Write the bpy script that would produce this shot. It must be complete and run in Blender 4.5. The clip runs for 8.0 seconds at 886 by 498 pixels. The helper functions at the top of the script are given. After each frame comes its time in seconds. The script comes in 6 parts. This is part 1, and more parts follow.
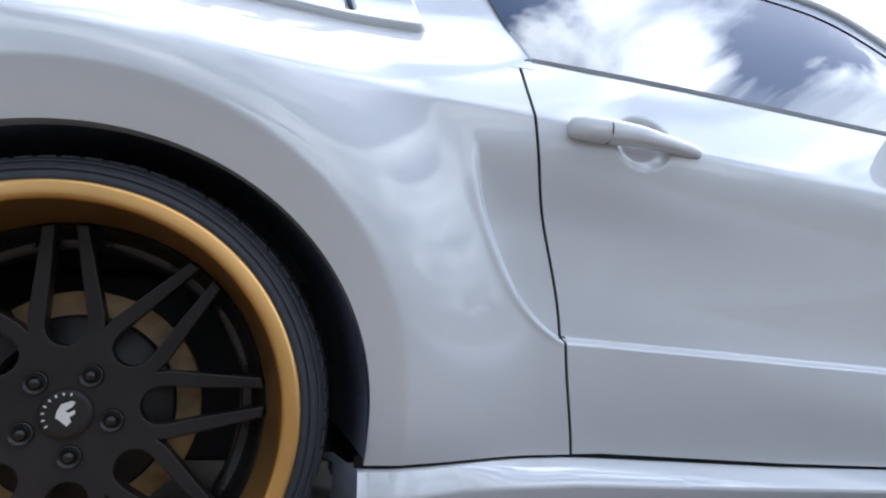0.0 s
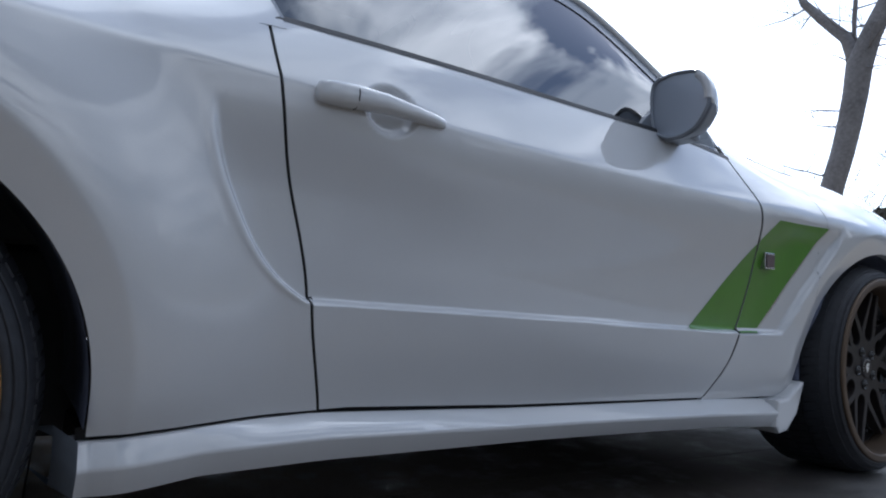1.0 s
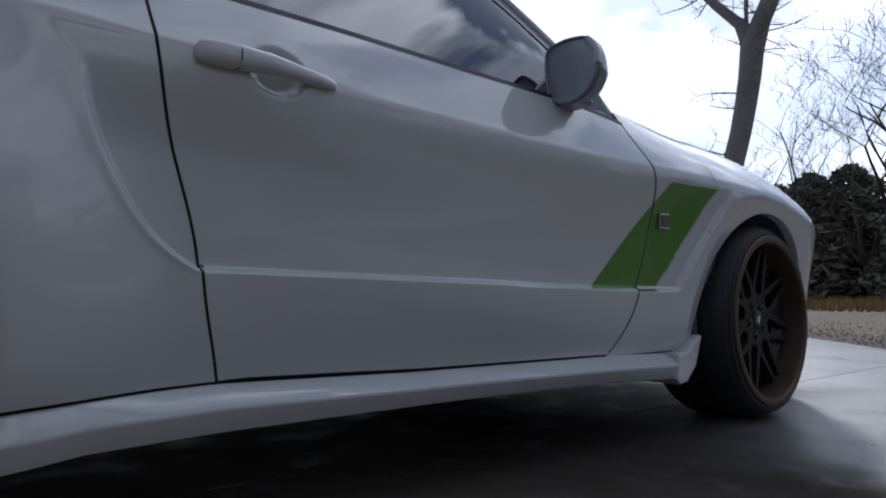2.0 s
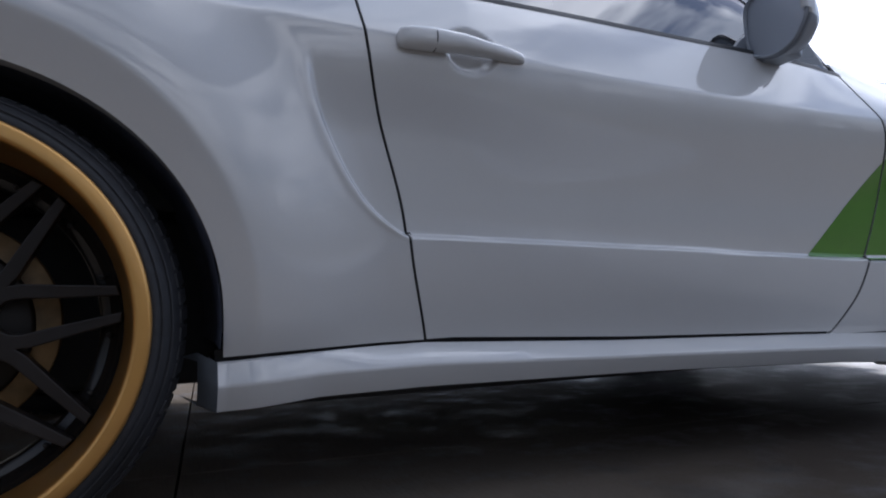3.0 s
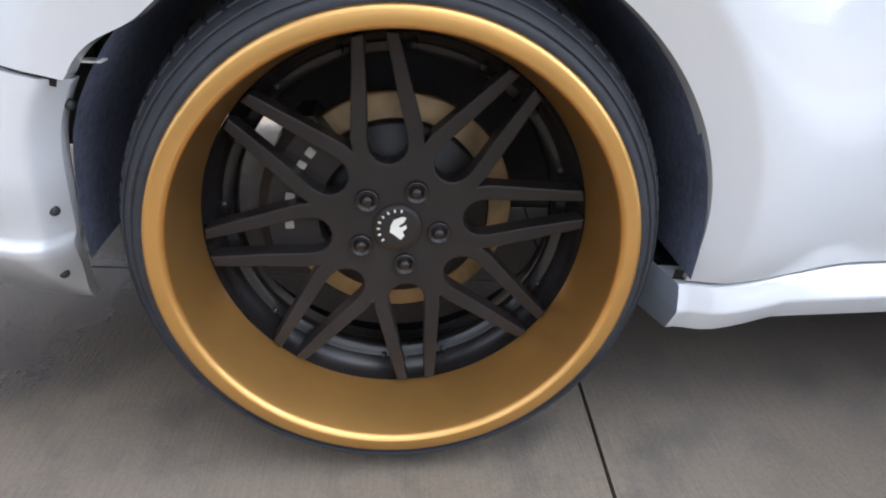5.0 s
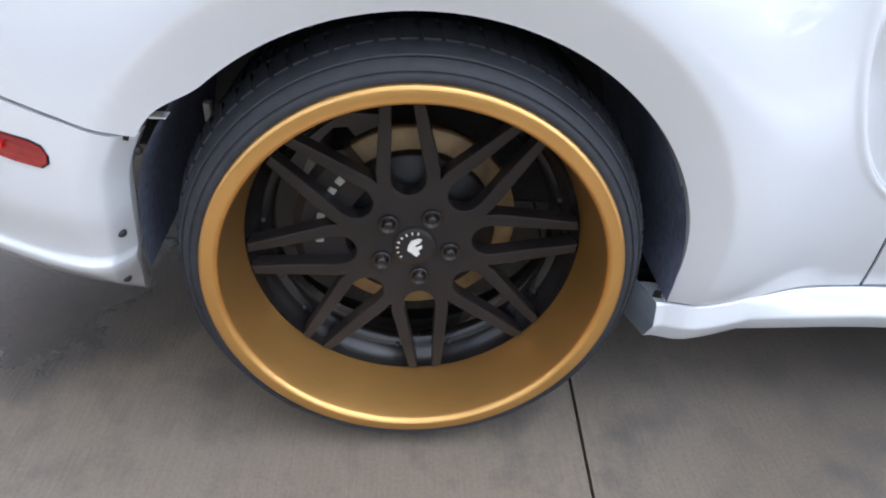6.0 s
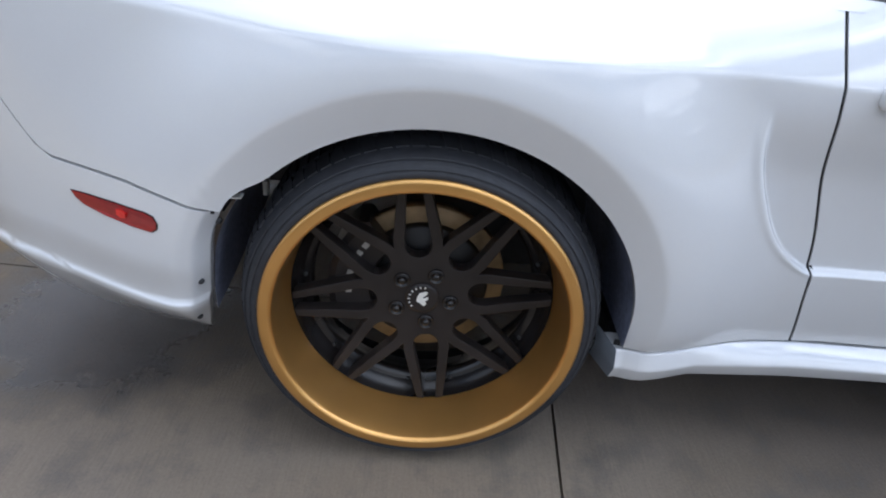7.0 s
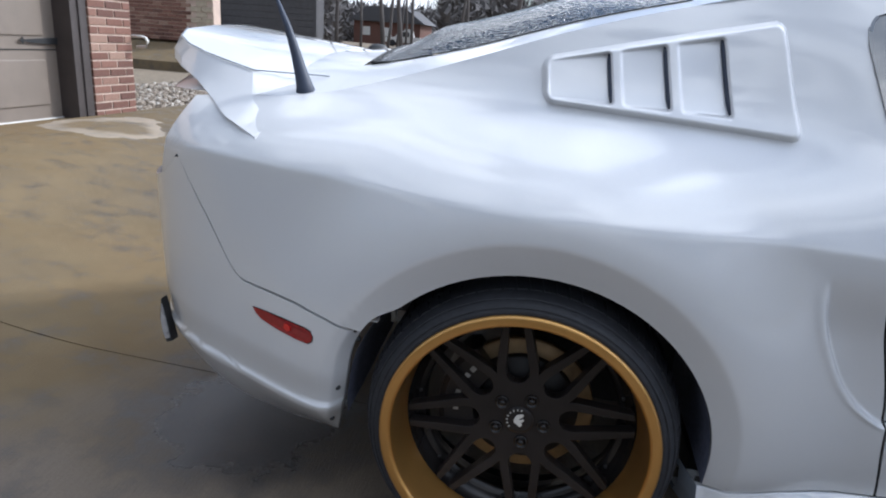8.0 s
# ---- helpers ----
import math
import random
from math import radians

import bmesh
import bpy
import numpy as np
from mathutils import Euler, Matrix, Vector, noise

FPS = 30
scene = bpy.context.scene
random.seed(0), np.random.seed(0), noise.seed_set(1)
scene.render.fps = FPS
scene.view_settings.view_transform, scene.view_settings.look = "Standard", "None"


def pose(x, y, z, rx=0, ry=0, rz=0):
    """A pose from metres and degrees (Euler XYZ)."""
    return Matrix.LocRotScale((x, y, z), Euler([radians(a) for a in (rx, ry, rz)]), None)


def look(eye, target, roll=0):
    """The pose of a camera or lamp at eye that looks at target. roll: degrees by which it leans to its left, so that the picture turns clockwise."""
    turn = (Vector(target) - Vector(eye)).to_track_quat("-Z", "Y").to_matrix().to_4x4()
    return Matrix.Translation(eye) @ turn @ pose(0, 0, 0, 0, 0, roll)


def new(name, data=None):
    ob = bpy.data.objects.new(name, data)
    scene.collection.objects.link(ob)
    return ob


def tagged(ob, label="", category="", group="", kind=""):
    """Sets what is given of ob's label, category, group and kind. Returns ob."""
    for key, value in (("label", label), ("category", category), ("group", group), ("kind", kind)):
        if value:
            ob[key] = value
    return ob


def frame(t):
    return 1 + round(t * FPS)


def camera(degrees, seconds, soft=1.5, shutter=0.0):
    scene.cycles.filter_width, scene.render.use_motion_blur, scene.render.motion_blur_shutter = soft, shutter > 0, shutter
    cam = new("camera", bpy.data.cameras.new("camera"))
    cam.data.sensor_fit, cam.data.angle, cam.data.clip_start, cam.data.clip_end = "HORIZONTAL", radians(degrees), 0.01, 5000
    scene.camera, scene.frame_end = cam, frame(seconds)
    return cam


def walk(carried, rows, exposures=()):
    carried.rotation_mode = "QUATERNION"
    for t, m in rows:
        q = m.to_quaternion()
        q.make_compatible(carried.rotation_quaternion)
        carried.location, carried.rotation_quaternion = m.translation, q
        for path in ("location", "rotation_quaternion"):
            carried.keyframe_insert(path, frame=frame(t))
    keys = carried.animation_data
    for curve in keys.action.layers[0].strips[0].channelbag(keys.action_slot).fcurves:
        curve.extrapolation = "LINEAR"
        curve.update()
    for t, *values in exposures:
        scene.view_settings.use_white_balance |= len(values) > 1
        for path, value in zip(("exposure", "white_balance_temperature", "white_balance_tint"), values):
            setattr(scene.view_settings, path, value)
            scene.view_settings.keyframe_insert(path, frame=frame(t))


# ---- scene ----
cam = camera(68.8, 8.0, soft=2.0)
PATH = [
    (0, (0.206, -1.007, 0.490), (0.789, 0.890, 0.740), 3.93),
    (0.5, (0.248, -1.047, 0.499), (1.101, 0.748, 0.721), 4.81),
    (1, (0.287, -1.070, 0.501), (1.406, 0.580, 0.657), 2.90),
    (1.5, (0.317, -1.098, 0.467), (1.577, 0.448, 0.618), 0.63),
    (1.7, (0.324, -1.090, 0.467), (1.650, 0.402, 0.596), 0.42),
    (2.8, (0.334, -1.147, 0.342), (1.322, 0.582, 0.531), -2.99),
    (3, (0.306, -1.128, 0.375), (1.112, 0.696, 0.526), -1.15),
    (3.5, (0.230, -1.074, 0.454), (0.522, 0.905, 0.480), 2.71),
    (4, (0.164, -1.030, 0.553), (0.388, 0.951, 0.398), 2.84),
    (4.5, (0.057, -0.910, 0.658), (0.189, 1.012, 0.118), 2.10),
    (5, (-0.018, -0.811, 0.719), (0.162, 0.966, -0.181), 2.98),
    (5.2, (-0.022, -0.808, 0.749), (0.173, 0.941, -0.200), 3.58),
    (6.3, (-0.044, -0.906, 0.953), (0.107, 0.734, -0.181), 5.94),
    (6.5, (-0.028, -0.960, 0.975), (0.101, 0.702, -0.130), 5.77),
    (7, (-0.011, -1.084, 1.057), (0.060, 0.663, 0.086), 4.99),
    (7.5, (0.005, -1.199, 1.096), (-0.196, 0.617, 0.282), 2.88),
    (8, (0.004, -1.314, 1.151), (-0.295, 0.568, 0.542), 4.27),
]
EXPO = [(0.0, 0.95, 5650, 10), (0.5, 0.39, 5600, 10), (1.0, -0.06, 5550, 10), (1.5, -0.85, 5600, 12), (1.7, -1.0, 5650, 12), (2.8, -0.75, 5650, 14), (3.0, -0.2, 5700, 14), (3.5, 0.77, 5850, 13), (4.0, 1.24, 5800, 12),
        (4.5, 1.39, 5950, 12), (5.0, 1.95, 5950, 11), (5.2, 2.0, 5950, 10), (6.3, 1.75, 5800, 10), (6.5, 1.65, 5800, 10), (7.0, 1.23, 5750, 10), (7.5, 0.89, 5750, 10), (8.0, 0.43, 5750, 10)]
walk(cam, [(t, look(e, g, r)) for t, e, g, r in PATH], EXPO)

# ---- sky and sun ----
SUN_AZ = radians(60)      # clockwise from +y towards +x
SUN_EL = radians(38)
world = bpy.data.worlds.new("sky")
scene.world = world
world.use_nodes = True
wn, wl = world.node_tree.nodes, world.node_tree.links
wn.clear()
w_out = wn.new("ShaderNodeOutputWorld")
w_bg = wn.new("ShaderNodeBackground")
w_sky = wn.new("ShaderNodeTexSky")
w_sky.sky_type = "NISHITA"
w_sky.sun_disc = False
w_sky.sun_elevation = SUN_EL
w_sky.sun_rotation = SUN_AZ
w_sky.dust_density = 1.2
w_co = wn.new("ShaderNodeTexCoord")
w_map = wn.new("ShaderNodeMapping")
w_map.inputs["Scale"].default_value = (1.0, 1.0, 2.2)
w_noise = wn.new("ShaderNodeTexNoise")
w_noise.inputs["Scale"].default_value = 2.8
w_noise.inputs["Detail"].default_value = 9.0
w_noise.inputs["Roughness"].default_value = 0.54
w_ramp = wn.new("ShaderNodeValToRGB")
w_ramp.color_ramp.elements[0].position, w_ramp.color_ramp.elements[1].position = 0.44, 0.53
w_noise2 = wn.new("ShaderNodeTexNoise")
w_noise2.inputs["Scale"].default_value = 3.4
w_noise2.inputs["Detail"].default_value = 5.0
w_cloud = wn.new("ShaderNodeValToRGB")
w_cloud.color_ramp.elements[0].position, w_cloud.color_ramp.elements[1].position = 0.42, 0.66
w_cloud.color_ramp.elements[0].color = (7.6, 8.1, 9.0, 1)
w_cloud.color_ramp.elements[1].color = (21.0, 20.7, 20.4, 1)
w_mix = wn.new("ShaderNodeMix")
w_mix.data_type = "RGBA"
w_bg.inputs["Strength"].default_value = 0.075
wl.new(w_co.outputs["Generated"], w_map.inputs["Vector"])
wl.new(w_map.outputs["Vector"], w_noise.inputs["Vector"])
wl.new(w_map.outputs["Vector"], w_noise2.inputs["Vector"])
wl.new(w_noise.outputs["Fac"], w_ramp.inputs["Fac"])
wl.new(w_noise2.outputs["Fac"], w_cloud.inputs["Fac"])
wl.new(w_ramp.outputs["Color"], w_mix.inputs["Factor"])
wl.new(w_sky.outputs["Color"], w_mix.inputs["A"])
wl.new(w_cloud.outputs["Color"], w_mix.inputs["B"])
# haze that brightens towards the sun
w_dot = wn.new("ShaderNodeVectorMath")
w_dot.operation = "DOT_PRODUCT"
w_dot.inputs[1].default_value = (math.sin(SUN_AZ) * math.cos(SUN_EL), math.cos(SUN_AZ) * math.cos(SUN_EL), math.sin(SUN_EL))
w_pow = wn.new("ShaderNodeMath")
w_pow.operation = "POWER"
w_pow.use_clamp = False
w_max = wn.new("ShaderNodeMath")
w_max.operation = "MAXIMUM"
w_max.inputs[1].default_value = 0.0
w_pow.inputs[1].default_value = 2.5
w_gain = wn.new("ShaderNodeMath")
w_gain.operation = "MULTIPLY_ADD"
w_gain.inputs[1].default_value, w_gain.inputs[2].default_value = 2.5, 0.82
w_lit = wn.new("ShaderNodeVectorMath")
w_lit.operation = "SCALE"
wl.new(w_co.outputs["Generated"], w_dot.inputs[0])
wl.new(w_dot.outputs["Value"], w_max.inputs[0])
wl.new(w_max.outputs["Value"], w_pow.inputs[0])
wl.new(w_pow.outputs["Value"], w_gain.inputs[0])
wl.new(w_mix.outputs["Result"], w_lit.inputs[0])
wl.new(w_gain.outputs["Value"], w_lit.inputs["Scale"])
wl.new(w_lit.outputs["Vector"], w_bg.inputs["Color"])
wl.new(w_bg.outputs["Background"], w_out.inputs["Surface"])

sun_data = bpy.data.lights.new("sun", "SUN")
sun_data.energy, sun_data.angle, sun_data.color = 2.3, radians(7), (1.0, 0.94, 0.85)
sun = new("sun", sun_data)
sun.matrix_world = look((0, 0, 0), (-math.sin(SUN_AZ) * math.cos(SUN_EL), -math.cos(SUN_AZ) * math.cos(SUN_EL), -math.sin(SUN_EL)))


# ---- materials ----
def principled(name, color, rough=0.5, metal=0.0, coat=0.0, coat_rough=0.05, spec=0.5):
    m = bpy.data.materials.new(name)
    m.use_nodes = True
    b = m.node_tree.nodes["Principled BSDF"]
    b.inputs["Base Color"].default_value = (*color, 1)
    b.inputs["Roughness"].default_value = rough
    b.inputs["Metallic"].default_value = metal
    b.inputs["Coat Weight"].default_value = coat
    b.inputs["Coat Roughness"].default_value = coat_rough
    b.inputs["Specular IOR Level"].default_value = spec
    return m


def noise_of(m, scale, detail=4.0, rough=0.55, stretch=(1, 1, 1), coords="Object"):
    n, l = m.node_tree.nodes, m.node_tree.links
    co = n.new("ShaderNodeTexCoord")
    mp = n.new("ShaderNodeMapping")
    mp.inputs["Scale"].default_value = stretch
    tx = n.new("ShaderNodeTexNoise")
    tx.inputs["Scale"].default_value = scale
    tx.inputs["Detail"].default_value = detail
    tx.inputs["Roughness"].default_value = rough
    l.new(co.outputs[coords], mp.inputs["Vector"])
    l.new(mp.outputs["Vector"], tx.inputs["Vector"])
    return tx.outputs["Fac"]


def ramp_of(m, fac, stops):
    n, l = m.node_tree.nodes, m.node_tree.links
    r = n.new("ShaderNodeValToRGB")
    els = r.color_ramp.elements
    while len(els) < len(stops):
        els.new(0.5)
    for e, (p, c) in zip(els, stops):
        e.position = p
        e.color = (*c, 1) if not isinstance(c, (int, float)) else (c, c, c, 1)
    l.new(fac, r.inputs["Fac"])
    return r.outputs["Color"]


def blend(m, fac, a, b, mode="MIX"):
    n, l = m.node_tree.nodes, m.node_tree.links
    x = n.new("ShaderNodeMix")
    x.data_type, x.blend_type = "RGBA", mode
    for k, v in (("Factor", fac), ("A", a), ("B", b)):
        if isinstance(v, (int, float)):
            x.inputs[k].default_value = v
        elif isinstance(v, tuple):
            x.inputs[k].default_value = (*v, 1)
        else:
            l.new(v, x.inputs[k])
    return x.outputs["Result"]


def plug(m, socket, out):
    m.node_tree.links.new(out, m.node_tree.nodes["Principled BSDF"].inputs[socket])


def bump(m, height, strength=0.2, distance=0.005):
    n, l = m.node_tree.nodes, m.node_tree.links
    b = n.new("ShaderNodeBump")
    b.inputs["Strength"].default_value, b.inputs["Distance"].default_value = strength, distance
    l.new(height, b.inputs["Height"])
    plug(m, "Normal", b.outputs["Normal"])


def mat_paint():
    m = principled("white_paint", (0.72, 0.725, 0.73), 0.42, 0.0, 1.0, 0.07)
    film = noise_of(m, 3.0, 5)
    plug(m, "Coat Roughness", ramp_of(m, film, [(0.3, 0.012), (0.7, 0.03)]))
    m.node_tree.nodes["Principled BSDF"].inputs["Coat IOR"].default_value = 1.77
    fine = noise_of(m, 900.0, 2)
    dirt = noise_of(m, 7.0, 6, 0.6)
    col = blend(m, ramp_of(m, dirt, [(0.45, 0.0), (0.8, 0.14)]), (0.66, 0.665, 0.67), (0.56, 0.55, 0.53))
    plug(m, "Base Color", blend(m, 0.07, col, ramp_of(m, fine, [(0.3, 0.4), (0.7, 1.0)]), "MULTIPLY"))
    return m


def mat_concrete():
    m = principled("broomed_concrete", (0.3, 0.28, 0.25), 0.6, spec=0.22)
    n, l = m.node_tree.nodes, m.node_tree.links
    big = noise_of(m, 0.55, 5, 0.6)
    mid = noise_of(m, 3.0, 6, 0.6)
    fine = noise_of(m, 160.0, 3)
    broom = noise_of(m, 1.0, 4, 0.65, (230, 9, 30))
    col = ramp_of(m, big, [(0.32, (0.195, 0.167, 0.145)), (0.52, (0.222, 0.184, 0.142)), (0.72, (0.245, 0.195, 0.140))])
    col = blend(m, 0.14, col, ramp_of(m, mid, [(0.3, 0.66), (0.7, 1.0)]), "MULTIPLY")
    col = blend(m, 0.35, col, ramp_of(m, fine, [(0.3, 0.6), (0.7, 1.0)]), "MULTIPLY")
    col = blend(m, 0.5, col, ramp_of(m, broom, [(0.35, 0.78), (0.65, 1.0)]), "MULTIPLY")
    co = n.new("ShaderNodeTexCoord")
    sep = n.new("ShaderNodeSeparateXYZ")
    l.new(co.outputs["Object"], sep.inputs["Vector"])

    def along(lo, hi, a, b, axis="X"):
        mr = n.new("ShaderNodeMapRange")
        mr.inputs["From Min"].default_value, mr.inputs["From Max"].default_value = lo, hi
        mr.inputs["To Min"].default_value, mr.inputs["To Max"].default_value = a, b
        l.new(sep.outputs[axis], mr.inputs["Value"])
        return mr.outputs["Result"]

    def plus(a, b):
        add = n.new("ShaderNodeMath")
        l.new(a, add.inputs[0])
        l.new(b, add.inputs[1])
        return add.outputs["Value"]
    patchy = noise_of(m, 1.1, 5, 0.55)
    tan = ramp_of(m, plus(patchy, along(-1.9, -0.9, 0.35, -0.35)), [(0.35, 0.0), (0.65, 1.0)])
    stain = ramp_of(m, big, [(0.35, (0.150, 0.122, 0.087)), (0.55, (0.190, 0.145, 0.087)), (0.7, (0.212, 0.153, 0.085))])
    col = blend(m, tan, col, blend(m, 0.5, stain, ramp_of(m, mid, [(0.3, 0.7), (0.7, 1.0)]), "MULTIPLY"))
    # one pale washed spot with a scalloped edge at the corner of the garage

    def near(at, r0, r1, a, b):
        d = n.new("ShaderNodeVectorMath")
        d.operation = "DISTANCE"
        d.inputs[1].default_value = at
        l.new(co.outputs["Object"], d.inputs[0])
        dr = n.new("ShaderNodeMapRange")
        dr.inputs["From Min"].default_value, dr.inputs["From Max"].default_value = r0, r1
        dr.inputs["To Min"].default_value, dr.inputs["To Max"].default_value = a, b
        l.new(d.outputs["Value"], dr.inputs["Value"])
        return dr.outputs["Result"]
    pale = ramp_of(m, plus(patchy, near((-3.50, 3.60, 0.27), 0.10, 0.70, 0.30, -0.20)), [(0.53, 0.0), (0.545, 1.0), (0.62, 0.8), (0.70, 0.1)])
    col = blend(m, pale, col, (0.33, 0.28, 0.22))
    # damp grey towards the front of the car
    damp = ramp_of(m, plus(ramp_of(m, patchy, [(0.3, 0.42), (0.7, 0.58)]), along(0.25, 2.0, -0.35, 0.35)), [(0.14, 0.0), (0.86, 1.0)])
    # and added darkness on the unseen ground beside it, to cut light bounced upwards
    dark_beside = ramp_of(m, plus(patchy, along(-1.0, -2.0, -0.35, 0.35, "Y")), [(0.30, 0.0), (0.70, 1.0)])
    damp = blend(m, 1.0, damp, dark_beside, "LIGHTEN")
    col = blend(m, damp, col, blend(m, 1.0, ramp_of(m, mid, [(0.3, (0.043, 0.036, 0.032)), (0.7, (0.051, 0.044, 0.039))]), ramp_of(m, fine, [(0.3, 0.7), (0.7, 1.0)]), "MULTIPLY"))
    # glare painted into the open ground's colour, left out beneath the car
    glare_x = ramp_of(m, along(3.4, 3.9, 0.0, 1.0), [(0.0, 0.0), (1.0, 1.0)])
    glare_mask = blend(m, 1.0, glare_x, ramp_of(m, along(0.10, -0.25, 0.0, 1.0, "Y"), [(0.0, 0.0), (1.0, 1.0)]), "LIGHTEN")
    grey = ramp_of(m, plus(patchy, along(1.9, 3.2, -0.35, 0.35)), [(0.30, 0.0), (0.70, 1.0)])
    grey = blend(m, 1.0, grey, glare_mask, "MULTIPLY")
    # paler grey stands in for the glare on the lit ground
    col = blend(m, grey, col, blend(m, 1.0, ramp_of(m, mid, [(0.3, (0.27, 0.258, 0.245)), (0.7, (0.36, 0.345, 0.325))]), ramp_of(m, fine, [(0.3, 0.6), (0.7, 1.0)]), "MULTIPLY"))
    # water that dripped from the rear corner of the car
    drop = noise_of(m, 7.0, 7, 0.62)
    wet = ramp_of(m, plus(drop, near((-0.82, 0.34, 0.0), 0.10, 0.45, 0.42, -0.16)), [(0.34, 0.0), (0.68, 1.0)])
    plug(m, "Base Color", blend(m, wet, col, blend(m, 1.0, col, (0.18, 0.20, 0.24), "MULTIPLY")))
    rough = ramp_of(m, mid, [(0.3, 0.84), (0.7, 0.96)])
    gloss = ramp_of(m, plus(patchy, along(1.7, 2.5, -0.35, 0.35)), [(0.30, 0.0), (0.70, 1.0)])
    # the same mask halves the gloss beneath the car, to keep it dark
    gloss = blend(m, 1.0, gloss, ramp_of(m, glare_mask, [(0.0, 0.5), (1.0, 1.0)]), "MULTIPLY")
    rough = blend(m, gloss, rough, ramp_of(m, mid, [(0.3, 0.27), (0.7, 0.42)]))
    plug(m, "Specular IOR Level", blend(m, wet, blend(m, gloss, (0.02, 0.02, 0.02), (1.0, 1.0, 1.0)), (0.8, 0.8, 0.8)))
    plug(m, "Roughness", blend(m, wet, rough, ramp_of(m, drop, [(0.35, 0.06), (0.65, 0.26)])))
    ripple = noise_of(m, 95.0, 5, 0.65)
    flat = blend(m, 0.35, blend(m, 0.3, broom, drop), fine)
    bump(m, blend(m, blend(m, 1.0, wet, gloss, "LIGHTEN"), flat, blend(m, 0.6, blend(m, 0.5, broom, fine), ripple)), 0.85, 0.0055)
    return m


def mat_gravel(name, a, b, c, scale):
    m = principled(name, b, 0.85)
    n, l = m.node_tree.nodes, m.node_tree.links
    co = n.new("ShaderNodeTexCoord")
    vo = n.new("ShaderNodeTexVoronoi")
    vo.inputs["Scale"].default_value = scale
    l.new(co.outputs["Object"], vo.inputs["Vector"])
    sep = n.new("ShaderNodeSeparateColor")
    l.new(vo.outputs["Color"], sep.inputs["Color"])
    col = ramp_of(m, sep.outputs["Red"], [(0.1, a), (0.5, b), (0.9, c)])
    big = noise_of(m, 0.35, 4)
    col = blend(m, 0.5, col, ramp_of(m, big, [(0.3, 0.6), (0.7, 1.0)]), "MULTIPLY")
    sp = n.new("ShaderNodeSeparateXYZ")
    l.new(co.outputs["Object"], sp.inputs["Vector"])
    # dark tone added on the unseen camera side, to cut light bounced onto the car
    mr = n.new("ShaderNodeMapRange")
    mr.inputs["From Min"].default_value, mr.inputs["From Max"].default_value = -2.0, -4.5
    l.new(sp.outputs["Y"], mr.inputs["Value"])
    dark_mottle = noise_of(m, 45.0, 5, 0.7)
    plug(m, "Base Color", blend(m, mr.outputs["Result"], col, ramp_of(m, dark_mottle, [(0.3, (0.030, 0.026, 0.014)), (0.7, (0.085, 0.075, 0.040))])))
    bump(m, vo.outputs["Distance"], 0.6, 0.02)
    return m


def mat_simple(name, color, rough, metal=0.0, var=0.25, scale=30.0, rel=0.0, coat=0.0):
    m = principled(name, color, rough, metal, coat)
    t = noise_of(m, scale, 4)
    t2 = noise_of(m, scale * 0.12, 4)
    lo = tuple(v * (1 - var) for v in color)
    hi = tuple(min(1, v * (1 + var)) for v in color)
    plug(m, "Base Color", blend(m, 0.5, ramp_of(m, t, [(0.3, lo), (0.7, hi)]), ramp_of(m, t2, [(0.3, lo), (0.7, hi)])))
    plug(m, "Roughness", ramp_of(m, t2, [(0.3, max(0.02, rough - 0.08)), (0.7, min(1, rough + 0.08))]))
    if rel:
        bump(m, t, 0.4, rel)
    return m


def mat_glass(name, tint, rough=0.0):
    m = bpy.data.materials.new(name)
    m.use_nodes = True
    n, l = m.node_tree.nodes, m.node_tree.links
    n.clear()
    out = n.new("ShaderNodeOutputMaterial")
    mix = n.new("ShaderNodeMixShader")
    tr = n.new("ShaderNodeBsdfTransparent")
    gl = n.new("ShaderNodeBsdfGlossy")
    fr = n.new("ShaderNodeFresnel")
    fr.inputs["IOR"].default_value = 2.7
    tr.inputs["Color"].default_value = (*tint, 1)
    gl.inputs["Roughness"].default_value = rough
    l.new(fr.outputs["Fac"], mix.inputs["Fac"])
    l.new(tr.outputs["BSDF"], mix.inputs[1])
    l.new(gl.outputs["BSDF"], mix.inputs[2])
    l.new(mix.outputs["Shader"], out.inputs["Surface"])
    return m


def mat_wet_glass():
    m = principled("wet_rear_glass", (0.02, 0.023, 0.026), 0.08, 0.0, 0.0, 0.05, 0.8)
    n, l = m.node_tree.nodes, m.node_tree.links
    co = n.new("ShaderNodeTexCoord")
    vo = n.new("ShaderNodeTexVoronoi")
    vo.inputs["Scale"].default_value = 130.0
    l.new(co.outputs["Object"], vo.inputs["Vector"])
    patch = noise_of(m, 9.0, 4)
    h = blend(m, 1.0, ramp_of(m, vo.outputs["Distance"], [(0.10, 1.0), (0.55, 0.0)]), ramp_of(m, patch, [(0.35, 0.3), (0.6, 1.0)]), "MULTIPLY")
    big = n.new("ShaderNodeTexVoronoi")
    big.inputs["Scale"].default_value = 55.0
    l.new(co.outputs["Object"], big.inputs["Vector"])
    h = blend(m, 0.5, h, ramp_of(m, big.outputs["Distance"], [(0.10, 1.0), (0.45, 0.0)]))
    bump(m, h, 1.0, 0.014)
    return m


